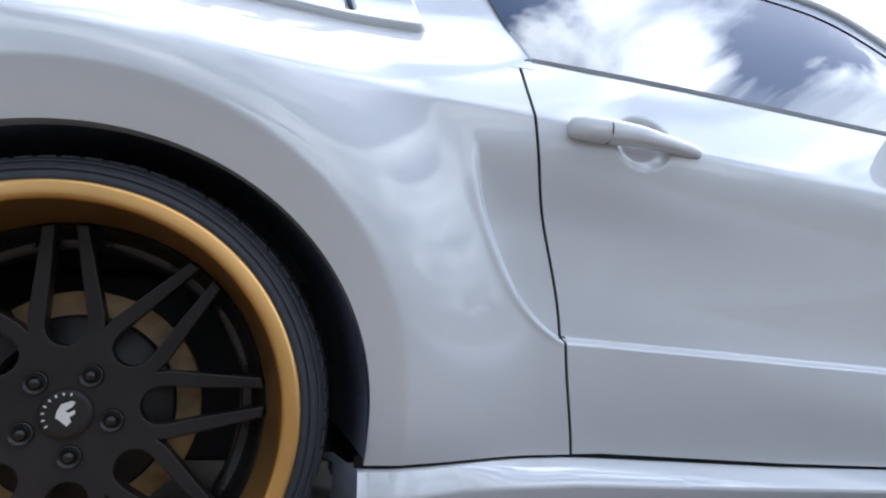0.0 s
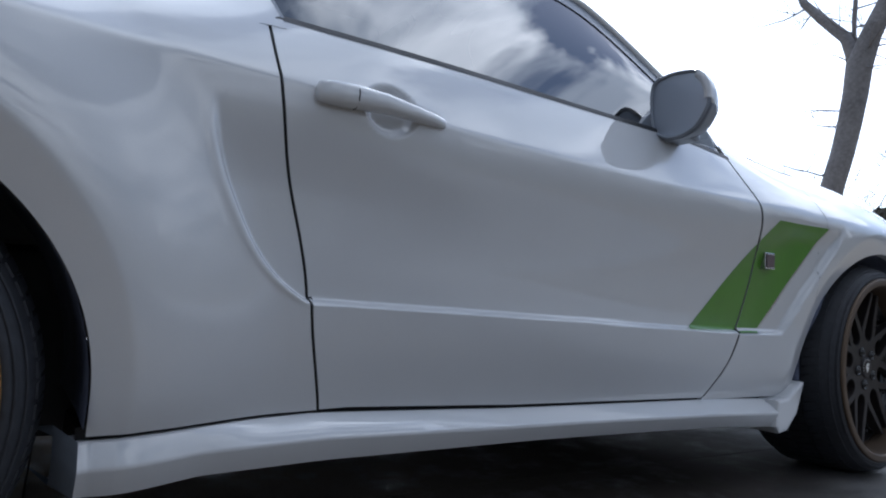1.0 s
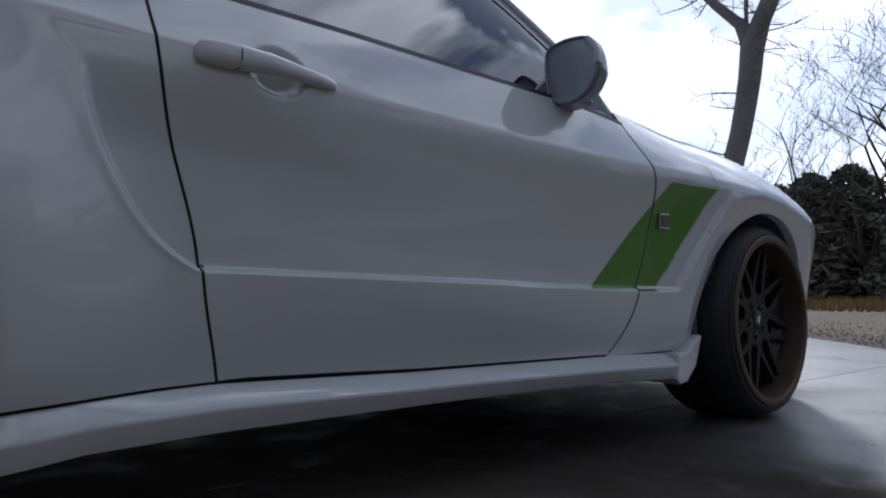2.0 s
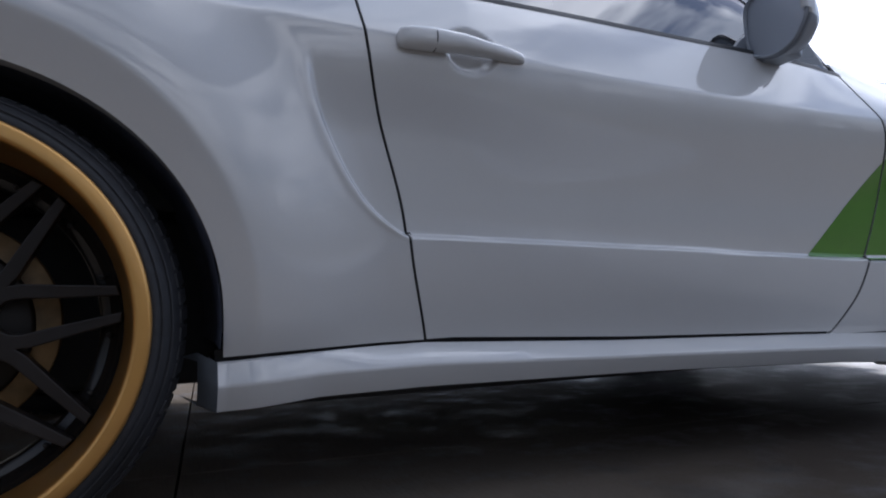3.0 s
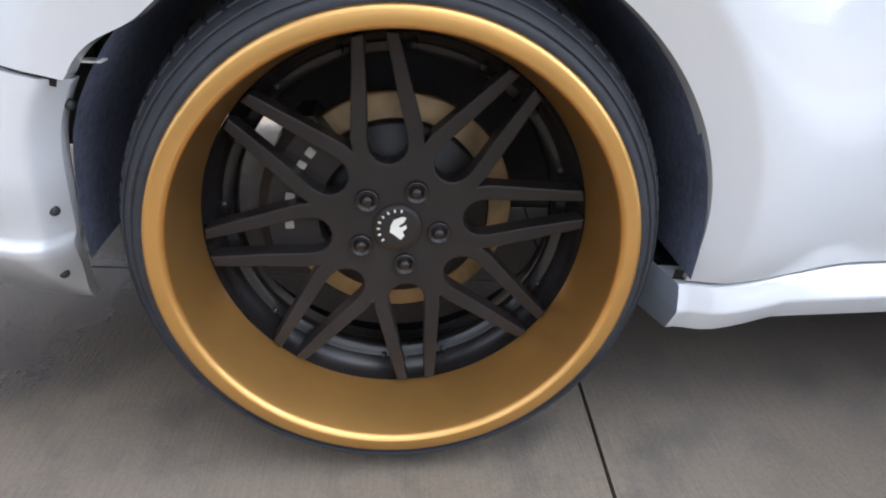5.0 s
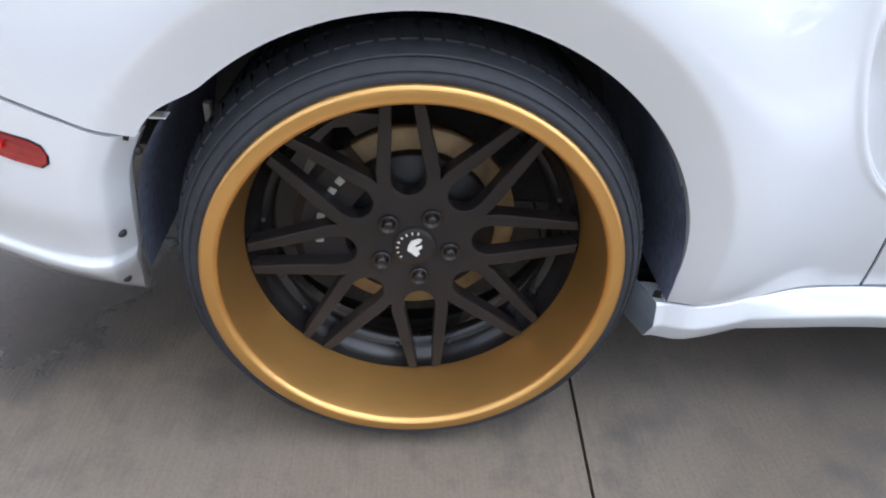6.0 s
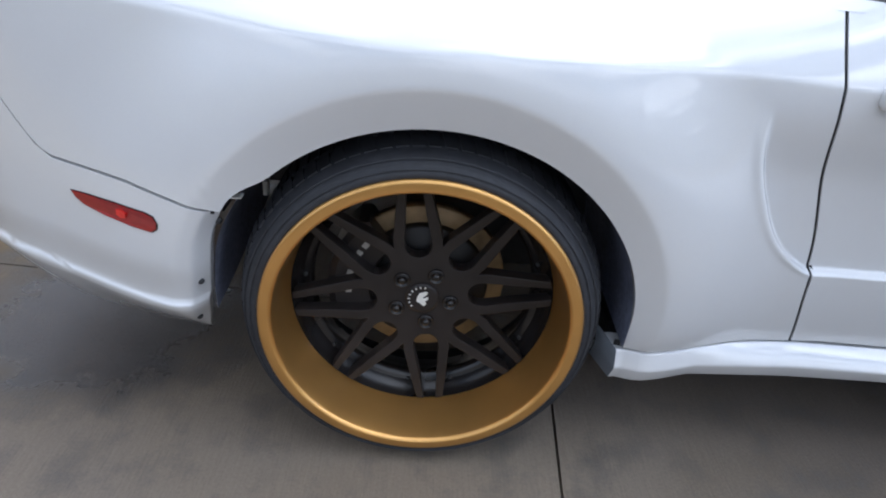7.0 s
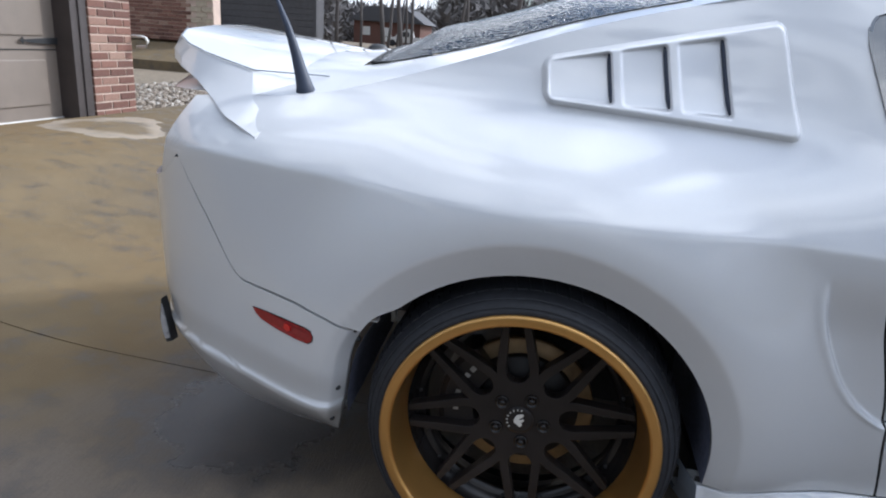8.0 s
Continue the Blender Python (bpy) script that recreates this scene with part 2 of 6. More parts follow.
PAINT = mat_paint()
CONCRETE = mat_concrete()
GOLD = mat_simple("gold_wheel_paint", (0.64, 0.355, 0.105), 0.37, 0.88, 0.10, 9.0, 0, 0.5)
# the wheel gold again, darkened for the shade in the front rims
GOLD_SHADED = mat_simple("shaded_gold_wheel_paint", (0.115, 0.082, 0.056), 0.5, 0.7, 0.2, 9.0)
BLACK = mat_simple("satin_black_metal", (0.021, 0.0175, 0.0165), 0.42, 0.0, 0.4, 12.0)
BLACK.node_tree.nodes["Principled BSDF"].inputs["Specular IOR Level"].default_value = 0.3
RUBBER = mat_simple("tyre_rubber", (0.020, 0.021, 0.025), 0.62, 0.0, 0.5, 60.0, 0.0008)
LINER = mat_simple("wheel_well_felt", (0.14, 0.155, 0.22), 0.9, 0.0, 0.5, 90.0, 0.001)
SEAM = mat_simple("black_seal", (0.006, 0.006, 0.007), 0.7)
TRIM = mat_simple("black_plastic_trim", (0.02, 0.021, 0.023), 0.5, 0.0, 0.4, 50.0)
GREEN = mat_simple("green_vinyl", (0.085, 0.255, 0.014), 0.34, 0.0, 0.12, 12.0, 0, 0.4)
CHROME = mat_simple("brushed_steel", (0.5, 0.5, 0.5), 0.28, 0.9, 0.2, 40.0)
DULLSTEEL = mat_simple("dull_dark_steel", (0.06, 0.06, 0.06), 0.35, 0.6, 0.2, 40.0)
# strong mottling of the bronze stands in for patches of light on the disc
ROTOR = mat_simple("bronze_brake_disc", (0.30, 0.205, 0.10), 0.55, 0.3, 0.8, 13.0)
HAT = mat_simple("dark_brake_hat", (0.016, 0.014, 0.013), 0.5, 0.3, 0.2, 15.0)
MIRROR = mat_simple("misted_mirror_glass", (0.50, 0.55, 0.63), 0.40, 0.45, 0.03, 10.0)
MIRROR_SHELL = mat_simple("grey_mirror_shell", (0.29, 0.32, 0.37), 0.3, 0.0, 0.12, 9.0)
WHITE = mat_simple("white_cap_paint", (0.72, 0.70, 0.64), 0.5, 0.0, 0.1)
RED = mat_simple("red_lens_plastic", (0.26, 0.010, 0.012), 0.15, 0.0, 0.25, 80.0, 0, 0.6)
REDHOT = mat_simple("red_lens_bulb", (0.62, 0.02, 0.016), 0.2, 0.0, 0.2, 90.0, 0, 0.6)
GLASS = mat_glass("tinted_glass", (0.10, 0.115, 0.12))
WETGLASS = mat_wet_glass()
GRAVEL = mat_gravel("gravel", (0.13, 0.10, 0.068), (0.22, 0.175, 0.118), (0.33, 0.27, 0.195), 60.0)
PILLAR = mat_simple("grey_pillar_gloss", (0.20, 0.22, 0.25), 0.28, 0.0, 0.2, 9.0)
GREYMARK = mat_simple("dull_grey_mark", (0.30, 0.28, 0.25), 0.6)
SLOT = mat_simple("blue_black_slot", (0.032, 0.042, 0.068), 0.6)


# ---- building helpers ----
def mesh_of(name, verts, faces, mat, smooth=True, mats=None):
    me = bpy.data.meshes.new(name)
    me.from_pydata([tuple(map(float, v)) for v in verts], [], [tuple(map(int, f)) for f in faces])
    me.materials.append(mat)
    for m in mats or ():
        me.materials.append(m)
    me.polygons.foreach_set("use_smooth", [smooth] * len(me.polygons))
    me.update()
    return me


def part(name, me, parent=None, label=""):
    ob = new(name, me)
    if parent is not None:
        ob.parent = parent
    if label:
        tagged(ob, label)
    return ob


def from_bm(name, bm, mat, smooth=False):
    bmesh.ops.recalc_face_normals(bm, faces=bm.faces)
    me = bpy.data.meshes.new(name)
    bm.to_mesh(me)
    bm.free()
    me.materials.append(mat)
    me.polygons.foreach_set("use_smooth", [smooth] * len(me.polygons))
    return me


def thing(name, label, category, group="", kind="", at=(0, 0, 0)):
    ob = new(name)
    ob.location = at
    return tagged(ob, label, category, group, kind)


def box_bm(bm, a, b, bev=0.0):
    r = bmesh.ops.create_cube(bm, size=1.0)
    a, b = Vector(a), Vector(b)
    c, s = (a + b) / 2, b - a
    for v in r["verts"]:
        v.co = Vector((c.x + v.co.x * s.x, c.y + v.co.y * s.y, c.z + v.co.z * s.z))
    if bev:
        es = list({e for v in r["verts"] for e in v.link_edges})
        bmesh.ops.bevel(bm, geom=es, offset=bev, segments=2, profile=0.6, affect="EDGES")


def box(name, a, b, mat, bev=0.004):
    bm = bmesh.new()
    box_bm(bm, a, b, bev)
    return from_bm(name, bm, mat)


def lathe(name, profile, mat, n=96, axis_x=0.0, axis_z=0.0, closed=False):
    """Turns (radius, y) points round an axis along y."""
    vs, fs = [], []
    k = len(profile)
    for i in range(n):
        a = 2 * math.pi * i / n
        for r, y in profile:
            vs.append((axis_x + r * math.cos(a), y, axis_z + r * math.sin(a)))
    for i in range(n):
        j = (i + 1) % n
        for p in range(k if closed else k - 1):
            q = (p + 1) % k
            fs.append((i * k + p, i * k + q, j * k + q, j * k + p))
    return mesh_of(name, vs, fs, mat)


def prism(name, outline, y0, y1, mat, bev=0.0, smooth=False):
    """An outline of (x, z) points between two values of y."""
    bm = bmesh.new()
    a = [bm.verts.new((x, y0, z)) for x, z in outline]
    f = bm.faces.new(a)
    r = bmesh.ops.extrude_face_region(bm, geom=[f])
    bmesh.ops.translate(bm, verts=[v for v in r["geom"] if isinstance(v, bmesh.types.BMVert)], vec=(0, y1 - y0, 0))
    if bev:
        bmesh.ops.bevel(bm, geom=[e for e in bm.edges if abs(e.verts[0].co.y - e.verts[1].co.y) < 1e-6], offset=bev, segments=2, profile=0.6, affect="EDGES")
    bmesh.ops.triangulate(bm, faces=[f for f in bm.faces if len(f.verts) > 4])
    return from_bm(name, bm, mat, smooth)


def tube(path, radii, sides=8):
    vs, fs = [], []
    n = len(path)
    up = Vector((0.3, 0.2, 1)).normalized()
    for i, p in enumerate(path):
        p = Vector(p)
        d = (Vector(path[min(i + 1, n - 1)]) - Vector(path[max(i - 1, 0)])).normalized()
        a = d.cross(up if abs(d.dot(up)) < 0.95 else Vector((1, 0, 0))).normalized()
        b = d.cross(a)
        for k in range(sides):
            t = 2 * math.pi * k / sides
            vs.append(p + radii[i] * (math.cos(t) * a + math.sin(t) * b))
    for i in range(n - 1):
        for k in range(sides):
            q = (k + 1) % sides
            fs.append((i * sides + k, i * sides + q, (i + 1) * sides + q, (i + 1) * sides + k))
    fs.append(tuple(range(sides - 1, -1, -1)))
    fs.append(tuple(range((n - 1) * sides, n * sides)))
    return vs, fs


def spline(xs, ys):
    """A natural cubic through the points, as a function of an array."""
    xs, ys = np.array(xs, float), np.array(ys, float)
    n = len(xs)
    h = np.diff(xs)
    A, r = np.eye(n), np.zeros(n)
    for i in range(1, n - 1):
        A[i, i - 1], A[i, i], A[i, i + 1] = h[i - 1], 2 * (h[i - 1] + h[i]), h[i]
        r[i] = 6 * ((ys[i + 1] - ys[i]) / h[i] - (ys[i] - ys[i - 1]) / h[i - 1])
    m = np.linalg.solve(A, r)

    def f(t):
        t = np.clip(np.asarray(t, float), xs[0], xs[-1])
        i = np.clip(np.searchsorted(xs, t) - 1, 0, n - 2)
        a, b = xs[i + 1] - t, t - xs[i]
        return (m[i] * a ** 3 + m[i + 1] * b ** 3) / (6 * h[i]) + (ys[i] / h[i] - m[i] * h[i] / 6) * a + (ys[i + 1] / h[i] - m[i + 1] * h[i] / 6) * b
    return f


def lin(pts):
    xs, ys = zip(*pts)
    return lambda t: np.interp(t, xs, ys)


def sstep(t):
    t = np.clip(t, 0, 1)
    return t * t * (3 - 2 * t)


# ---- the car's side surface: y outwards (negative) at a place x along and z up ----
YC = 0.83                 # the car's middle plane
HUB = 0.345
WB = 2.72
ARCH, ARCH_X = 0.396, 0.004
ZS = (0.10, 0.20, 0.29, 0.38, 0.46, 0.54, 0.62, 0.70, 0.78, 0.835, 0.86, 0.90, 0.95, 1.00, 1.03, 1.10, 1.20, 1.30, 1.40)
# the sections without the shoulder crease, which side_y() adds
Y_REAR = spline((0.10, 0.29, 0.46, 0.62, 0.78, 0.845, 0.90, 0.93, 0.96, 1.0, 1.02, 1.06, 1.1, 1.2, 1.4), (0.05, -0.032, -0.067, -0.080, -0.087, -0.0865, -0.0828, -0.0733, -0.0578, -0.0278, -0.0113, 0.008, 0.014, 0.012, 0.045))
Y_DOOR = spline((0.10, 0.20, 0.29, 0.40, 0.54, 0.70, 0.79, 0.840, 0.875, 0.95, 1.03, 1.2, 1.4), (0.08, 0.035, 0.0, -0.036, -0.062, -0.084, -0.098, -0.1016, -0.1014, -0.0962, -0.0812, -0.0230, 0.047))
Y_FRONT = spline(ZS, (0.08, 0.04, -0.008, -0.030, -0.048, -0.062, -0.077, -0.094, -0.109, -0.112, -0.104, -0.078, -0.030, 0.045, 0.11, 0.25, 0.45, 0.65, 0.85))


def eased(f, width):
    """The same section with its knots ironed out over a width."""
    z = np.linspace(0.10, 1.40, 261)
    k = np.exp(-0.5 * (np.arange(-40, 41) * 0.005 / width) ** 2)
    y = f(z)
    pad = np.concatenate([y[0] + (y[1] - y[0]) * np.arange(-40, 0), y, y[-1] + (y[-1] - y[-2]) * np.arange(1, 41)])
    return spline(z[::2], np.convolve(pad, k / k.sum(), "valid")[::2])


Y_REAR, Y_DOOR, Y_FRONT = eased(Y_REAR, 0.030), eased(Y_DOOR, 0.015), eased(Y_FRONT, 0.009)


def hinge_up(d, w):
    """Zero below and rising one to one above, turning within a width w."""
    return w * np.logaddexp(0, d / w)


CR = spline((-1.2, -0.6, -0.4, -0.15, 0.2, 0.6, 0.95, 1.3, 2.0, 3.8), (0.925, 0.908, 0.886, 0.864, 0.858, 0.850, 0.829, 0.816, 0.803, 0.798))
DROP = spline((-2, 1.9, 2.4, 2.75, 3.1, 3.4, 3.7), (0, 0, 0.0, 0.022, 0.07, 0.13, 0.20))
SCOOP_X = spline((0.42, 0.487, 0.555, 0.62, 0.69, 0.775, 0.92), (0.86, 0.703, 0.617, 0.575, 0.543, 0.523, 0.52))
SCOOP_F = spline((0.42, 0.44, 0.53, 0.616, 0.711, 0.78, 0.9), (2.175, 2.19, 2.255, 2.32, 2.39, 2.425, 2.45))
CREASE = lin([(0.5, 0.489), (0.75, 0.485), (1.4, 0.468), (1.85, 0.454), (2.3, 0.449)])
X_TAIL, X_NOSE = -0.50, 2.95


def tail_y(u):
    u = np.clip(u, 0, 1)
    return (YC + 0.08) * (1 - (1 - u ** 2.6) ** (1 / 2.6))


def side_y(x, z):
    x, z = np.asarray(x, float), np.asarray(z, float)
    zz = z + DROP(x)
    zz = zz - (CR(x) - 0.845) * np.exp(-((zz - 0.845) / 0.17) ** 2)
    wd = sstep((x - 0.30) / 0.55)
    wf = sstep((x - 1.75) / 0.65)
    y = (Y_REAR(zz) + 0.55 * hinge_up(zz - 0.845, 0.0035)) * (1 - wd) + (Y_DOOR(zz) + 0.40 * hinge_up(zz - 0.842, 0.0020)) * wd * (1 - wf) + Y_FRONT(zz) * wf
    # flares over the wheels
    for cx, amp in ((0.0, 0.046), (WB, 0.020)):
        r = np.hypot(x - cx, z - HUB)
        below = sstep((z - 0.09) / 0.26) if cx == 0 else sstep((z - 0.16) / 0.2)
        y = y - amp * below * sstep(1 - (r - 0.45) / 0.24)
        y = y + (0.42 if cx == 0 else 0.24) * np.minimum(hinge_up(0.450 - r, 0.0025), 0.075) * below
    # the hollow along the door, with its sharp lower ledge
    inside = sstep((x - SCOOP_X(z)) / 0.015) * sstep((SCOOP_F(z) - x) / 0.028)
    ledge = sstep((z - CREASE(x) + 0.003) / 0.011)
    near = sstep((1.05 - x) / 0.45)
    y = y + 0.020 * inside * ledge * (sstep((0.806 - z) / 0.150) * near + sstep((0.80 - z) / (0.24 - 0.15 * sstep((x - 1.85) / 0.35))) * (1 - near))
    # a slim raised lip along the hollow's rear edge
    y = y - 0.0022 * np.exp(-((x - SCOOP_X(z) + 0.004) / 0.010) ** 2) * sstep((0.80 - z) / 0.08) * sstep((z - 0.47) / 0.03)
    # the cup behind the door handle
    cup = np.hypot((x - 0.825) / 0.060, (z - 0.826) / 0.050)
    y = y + 0.020 * sstep((1.0 - cup) / 0.42)
    # corners at tail and nose
    y = y + tail_y((X_TAIL - x) / 0.60) + 0.9 * tail_y((x - X_NOSE) / 0.68)
    return y


def skin(name, X, Z, mat, depth=0.02, side=1, lift=0.0, yfun=side_y):
    """A panel of the side from grids of x and z, with its edges turned inwards."""
    Y = yfun(X, Z) - lift
    if side < 0:
        Y = 2 * YC - Y
    nr, nc = X.shape
    P = np.stack([X, Y, Z], -1).reshape(-1, 3)
    fs = []
    for i in range(nr - 1):
        for j in range(nc - 1):
            q = (i * nc + j, i * nc + j + 1, (i + 1) * nc + j + 1, (i + 1) * nc + j)
            fs.append(q if side > 0 else q[::-1])
    rim = [j for j in range(nc)] + [i * nc + nc - 1 for i in range(1, nr)] + [(nr - 1) * nc + j for j in range(nc - 2, -1, -1)] + [i * nc for i in range(nr - 2, 0, -1)]
    base = len(P)
    inn = P[rim].copy()
    inn[:, 1] += depth * side
    P = np.concatenate([P, P[rim], inn])
    k = len(rim)
    for a in range(k):
        b = (a + 1) % k
        q = (base + a, base + k + a, base + k + b, base + b)
        fs.append(q if side > 0 else q[::-1])
    me = mesh_of(name, P, fs, mat)
    if depth > 0.01:
        e = 0.0022
        gx = (yfun(X + e, Z) - yfun(X - e, Z)) / (2 * e)
        gz = (yfun(X, Z + e) - yfun(X, Z - e)) / (2 * e)
        N = np.stack([gx, -np.ones_like(gx) * side, gz], -1).reshape(-1, 3)
        N /= np.linalg.norm(N, axis=1)[:, None]
        allN = np.array([v.vector[:] for v in me.vertex_normals])
        allN[:base] = N
        me.normals_split_custom_set_from_vertices(allN.tolist())
    return me


def rows_between(zb, zt, n):
    v = np.linspace(0, 1, n)[:, None]
    return zb[None, :] * (1 - v) + zt[None, :] * v


def arch_x(cx, r, a0, a1, n):
    return cx + r * np.cos(np.linspace(radians(a0), radians(a1), n))


# ---- ground ----
JA = -0.067               # turn of the slabs' joints against the car
JU, JV = 0.323, 0.471
J_C, J_S = math.cos(JA), math.sin(JA)


def slab_xy(u, v):
    return u * J_C - v * J_S, u * J_S + v * J_C


def rise(x, y):
    """The drive climbs towards the garage and the yard drops behind the house."""
    d = -1.5 - x
    return 0.30 * sstep(d / 2.3)


def ground_mesh():
    xs = np.concatenate([np.linspace(-400, -60, 12), np.linspace(-50, -10, 15), np.linspace(-9, 9, 55), np.linspace(10, 50, 15), np.linspace(60, 400, 12)])
    vs = [(x, y, rise(x, y) - 0.06) for y in xs for x in xs]
    n = len(xs)
    fs = [(j * n + i, j * n + i + 1, (j + 1) * n + i + 1, (j + 1) * n + i) for j in range(n - 1) for i in range(n - 1)]
    return mesh_of("ground", vs, fs, GRAVEL)


ground = tagged(new("ground", ground_mesh()), "tan gravel ground, darkened out of view to cut bounced light", "ground", kind="structure")
pavement = tagged(new("pavement"), "broom-finished tan concrete drive, damp in patches, with sawn joints", "driveway", kind="structure")


def slab(u0, u1, v0, v1, cut=None):
    """One slab of the drive between its joints, its edges eased; cut(v) gives the far end where the drive curves away."""
    g = 0.003
    nu, nv = 36, 24
    vs, fs = [], []
    for j in range(nv + 1):
        v = (v0 + g) + (v1 - v0 - 2 * g) * j / nv
        e = cut(v) if cut else u1
        for i in range(nu + 1):
            u = (u0 + g) + (e - u0 - 2 * g) * i / nu
            x, y = slab_xy(u, v)
            edge = i in (0, nu) or j in (0, nv)
            vs.append((x, y, rise(x, y) - (0.003 if edge else 0.0)))
    for j in range(nv):
        for i in range(nu):
            a = j * (nu + 1) + i
            fs.append((a, a + 1, a + nu + 2, a + nu + 1))
    rim = list(range(nu + 1)) + [j * (nu + 1) + nu for j in range(1, nv + 1)] + [nv * (nu + 1) + i for i in range(nu - 1, -1, -1)] + [j * (nu + 1) for j in range(nv - 1, 0, -1)]
    b = len(vs)
    vs += [(vs[k][0], vs[k][1], vs[k][2] - 0.12) for k in rim]
    for k in range(len(rim)):
        q = (k + 1) % len(rim)
        fs.append((rim[k], b + k, b + q, rim[q]))
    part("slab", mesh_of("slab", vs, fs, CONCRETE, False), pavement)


edge_u = lin([(-12, 0.5), (-5, 2.2), (-1.5, 3.9), (0.0, 5.1), (0.5, 5.75), (1.1, 6.35), (2.2, 7.4), (8, 12)])
for v0, v1 in ((-4.2, JV), (JV, 6.6)):
    slab(-4.35, JU, v0, v1)
    slab(JU, 0, v0, v1, lambda v: float(edge_u(v)))


# ---- the car ----
car = thing("car", "white coupe with gold and black wheels parked on concrete drive", "car")
DOOR_L = spline((0.27, 0.30, 0.436, 0.527, 0.61, 0.70, 0.78, 0.836, 0.90, 0.965), (0.768, 0.761, 0.725, 0.708, 0.684, 0.655, 0.635, 0.625, 0.619, 0.620))
DOOR_R = spline((0.25, 0.27, 0.31, 0.36, 0.45, 0.55, 0.64, 0.72, 0.80, 0.86, 0.95), (1.875, 1.897, 1.930, 1.962, 1.988, 2.012, 2.024, 2.014, 1.985, 1.955, 1.912))
SILL = lin([(0.385, 0.285), (0.46, 0.291), (0.60, 0.295), (0.76, 0.298), (1.2, 0.282), (1.9, 0.268), (2.345, 0.256)])
BELT = spline((0.5, 0.62, 0.73, 0.93, 1.4, 1.65, 1.86, 1.95, 2.1), (0.97, 0.964, 0.957, 0.957, 0.954, 0.951, 0.938, 0.928, 0.91))
RAIL = spline((-1.10, -0.80, -0.50, -0.35, -0.2, 0.0, 0.26, 0.55, 0.8), (0.985, 1.005, 1.028, 1.070, 1.120, 1.189, 1.262, 1.325, 1.35))
BUMP_TOP = lin([(-1.1, 0.775), (-0.95, 0.792), (-0.87, 0.822), (-0.825, 0.862), (-0.805, 0.878), (-0.715, 0.745), (-0.665, 0.655), (-0.648, 0.631), (-0.63, 0.620), (-0.60, 0.614), (-0.5, 0.599), (-0.43, 0.580), (-0.35, 0.551)])
FENDER_TOP = lambda x: 0.968 - DROP(x)


def arch_z(cx, x, r=ARCH):
    d = np.clip(np.abs(x - cx), 0, r)
    back = 0.041 * sstep((cx - x - 0.268) / 0.088) if cx < 1 else 0.0      # the rear arch opens out to the bumper's corner
    return HUB + np.sqrt(np.maximum(r * r - d * d, 0)) * 0.958 + back


def door_grid(gap=0.003):
    u = np.linspace(0, 1, 190)
    x0 = 0.70 + 1.25 * u
    Z = rows_between(SILL(x0) + gap, BELT(x0), 130)
    X = (DOOR_L(Z) + gap) * (1 - u) + (DOOR_R(Z) - gap * 1.5) * u
    return X, Z


R_X = (0.27, 0.55, 0.9, 1.37, 1.58, 1.665, 1.77, 1.878, 1.96, 2.02)
RAIL_Z = spline(R_X, (1.264, 1.330, 1.384, 1.380, 1.326, 1.264, 1.168, 1.047, 0.935, 0.90))
RAIL_Y = spline(R_X, (float(side_y(0.27, 1.264)), float(side_y(0.55, 1.33)), 0.258, 0.210, 0.170, 0.137, 0.086, 0.032, -0.006, -0.02))
tail_edge = lin([(0.78, -0.895), (0.84, -0.877), (0.90, -0.852), (0.96, -0.830), (1.02, -0.812)])


def quarter_grid(gap=0.003):
    left = np.concatenate([np.linspace(-0.985, -0.80, 10), np.linspace(-0.79, -0.62, 34), np.linspace(-0.61, -0.352, 18)])
    arc = arch_x(ARCH_X, ARCH, 154.0, 0.6, 120)
    right = np.concatenate([np.linspace(0.4012, 0.407, 3), np.linspace(0.410, 0.66, 84)])
    x0 = np.concatenate([left, arc[1:], right])
    zb = np.where(x0 < -0.351, BUMP_TOP(x0) + gap, np.where(x0 < 0.4005, arch_z(ARCH_X, x0), SILL(x0) + gap))
    zt = RAIL(x0)
    for _ in range(8):
        xt = x0 + np.clip((x0 - 0.42) / 0.24, 0, 1) * (0.624 - (zt - 0.963) * 0.28 - 0.66)
        zt = np.where(xt > 0.27, RAIL_Z(xt), zt)
    tail = np.clip((-0.62 - x0) / 0.365, 0, 1)
    for _ in range(12):
        xs_ = x0 + tail * (tail_edge(zb) + 0.985)
        zb = np.where(x0 < -0.351, 0.5 * zb + 0.5 * (BUMP_TOP(xs_) + gap * np.interp(xs_, (-0.80, -0.73), (0.12, 1.0))), zb)
    zm = np.maximum(0.52, zb + 0.03)
    Z = np.concatenate([rows_between(zb, zm, 61)[:-1], rows_between(zm, zt, 170)])
    edge = np.where(Z < 0.963, DOOR_L(Z) - gap, 0.624 - (Z - 0.963) * 0.28)
    w = np.clip((x0 - 0.42) / 0.24, 0, 1)[None, :]
    X = x0[None, :] + w * (edge - 0.66)
    return X + tail[None, :] * (tail_edge(Z) + 0.985), Z


def bumper_grid(gap=0.003):
    th = np.linspace(0, 1, 46)
    u = np.sin(th * math.pi / 2) ** (2 / 2.6)
    x0 = np.concatenate([(X_TAIL - 0.598 * u)[::-1], np.linspace(-0.495, -0.395, 12), np.linspace(-0.388, -0.354, 14)])
    zb = np.interp(x0, (-1.1, -1.0, -0.78, -0.6, -0.436), (0.285, 0.275, 0.248, 0.220, 0.200))
    Z = rows_between(zb, BUMP_TOP(x0) - gap * np.interp(x0, (-0.80, -0.73), (0.12, 1.0)), 60)
    arch_edge = ARCH_EDGE(Z)
    w = np.clip((x0 + 0.60) / 0.245, 0, 1)[None, :]
    X = x0[None, :] + w * (arch_edge + 0.354)
    return X, Z


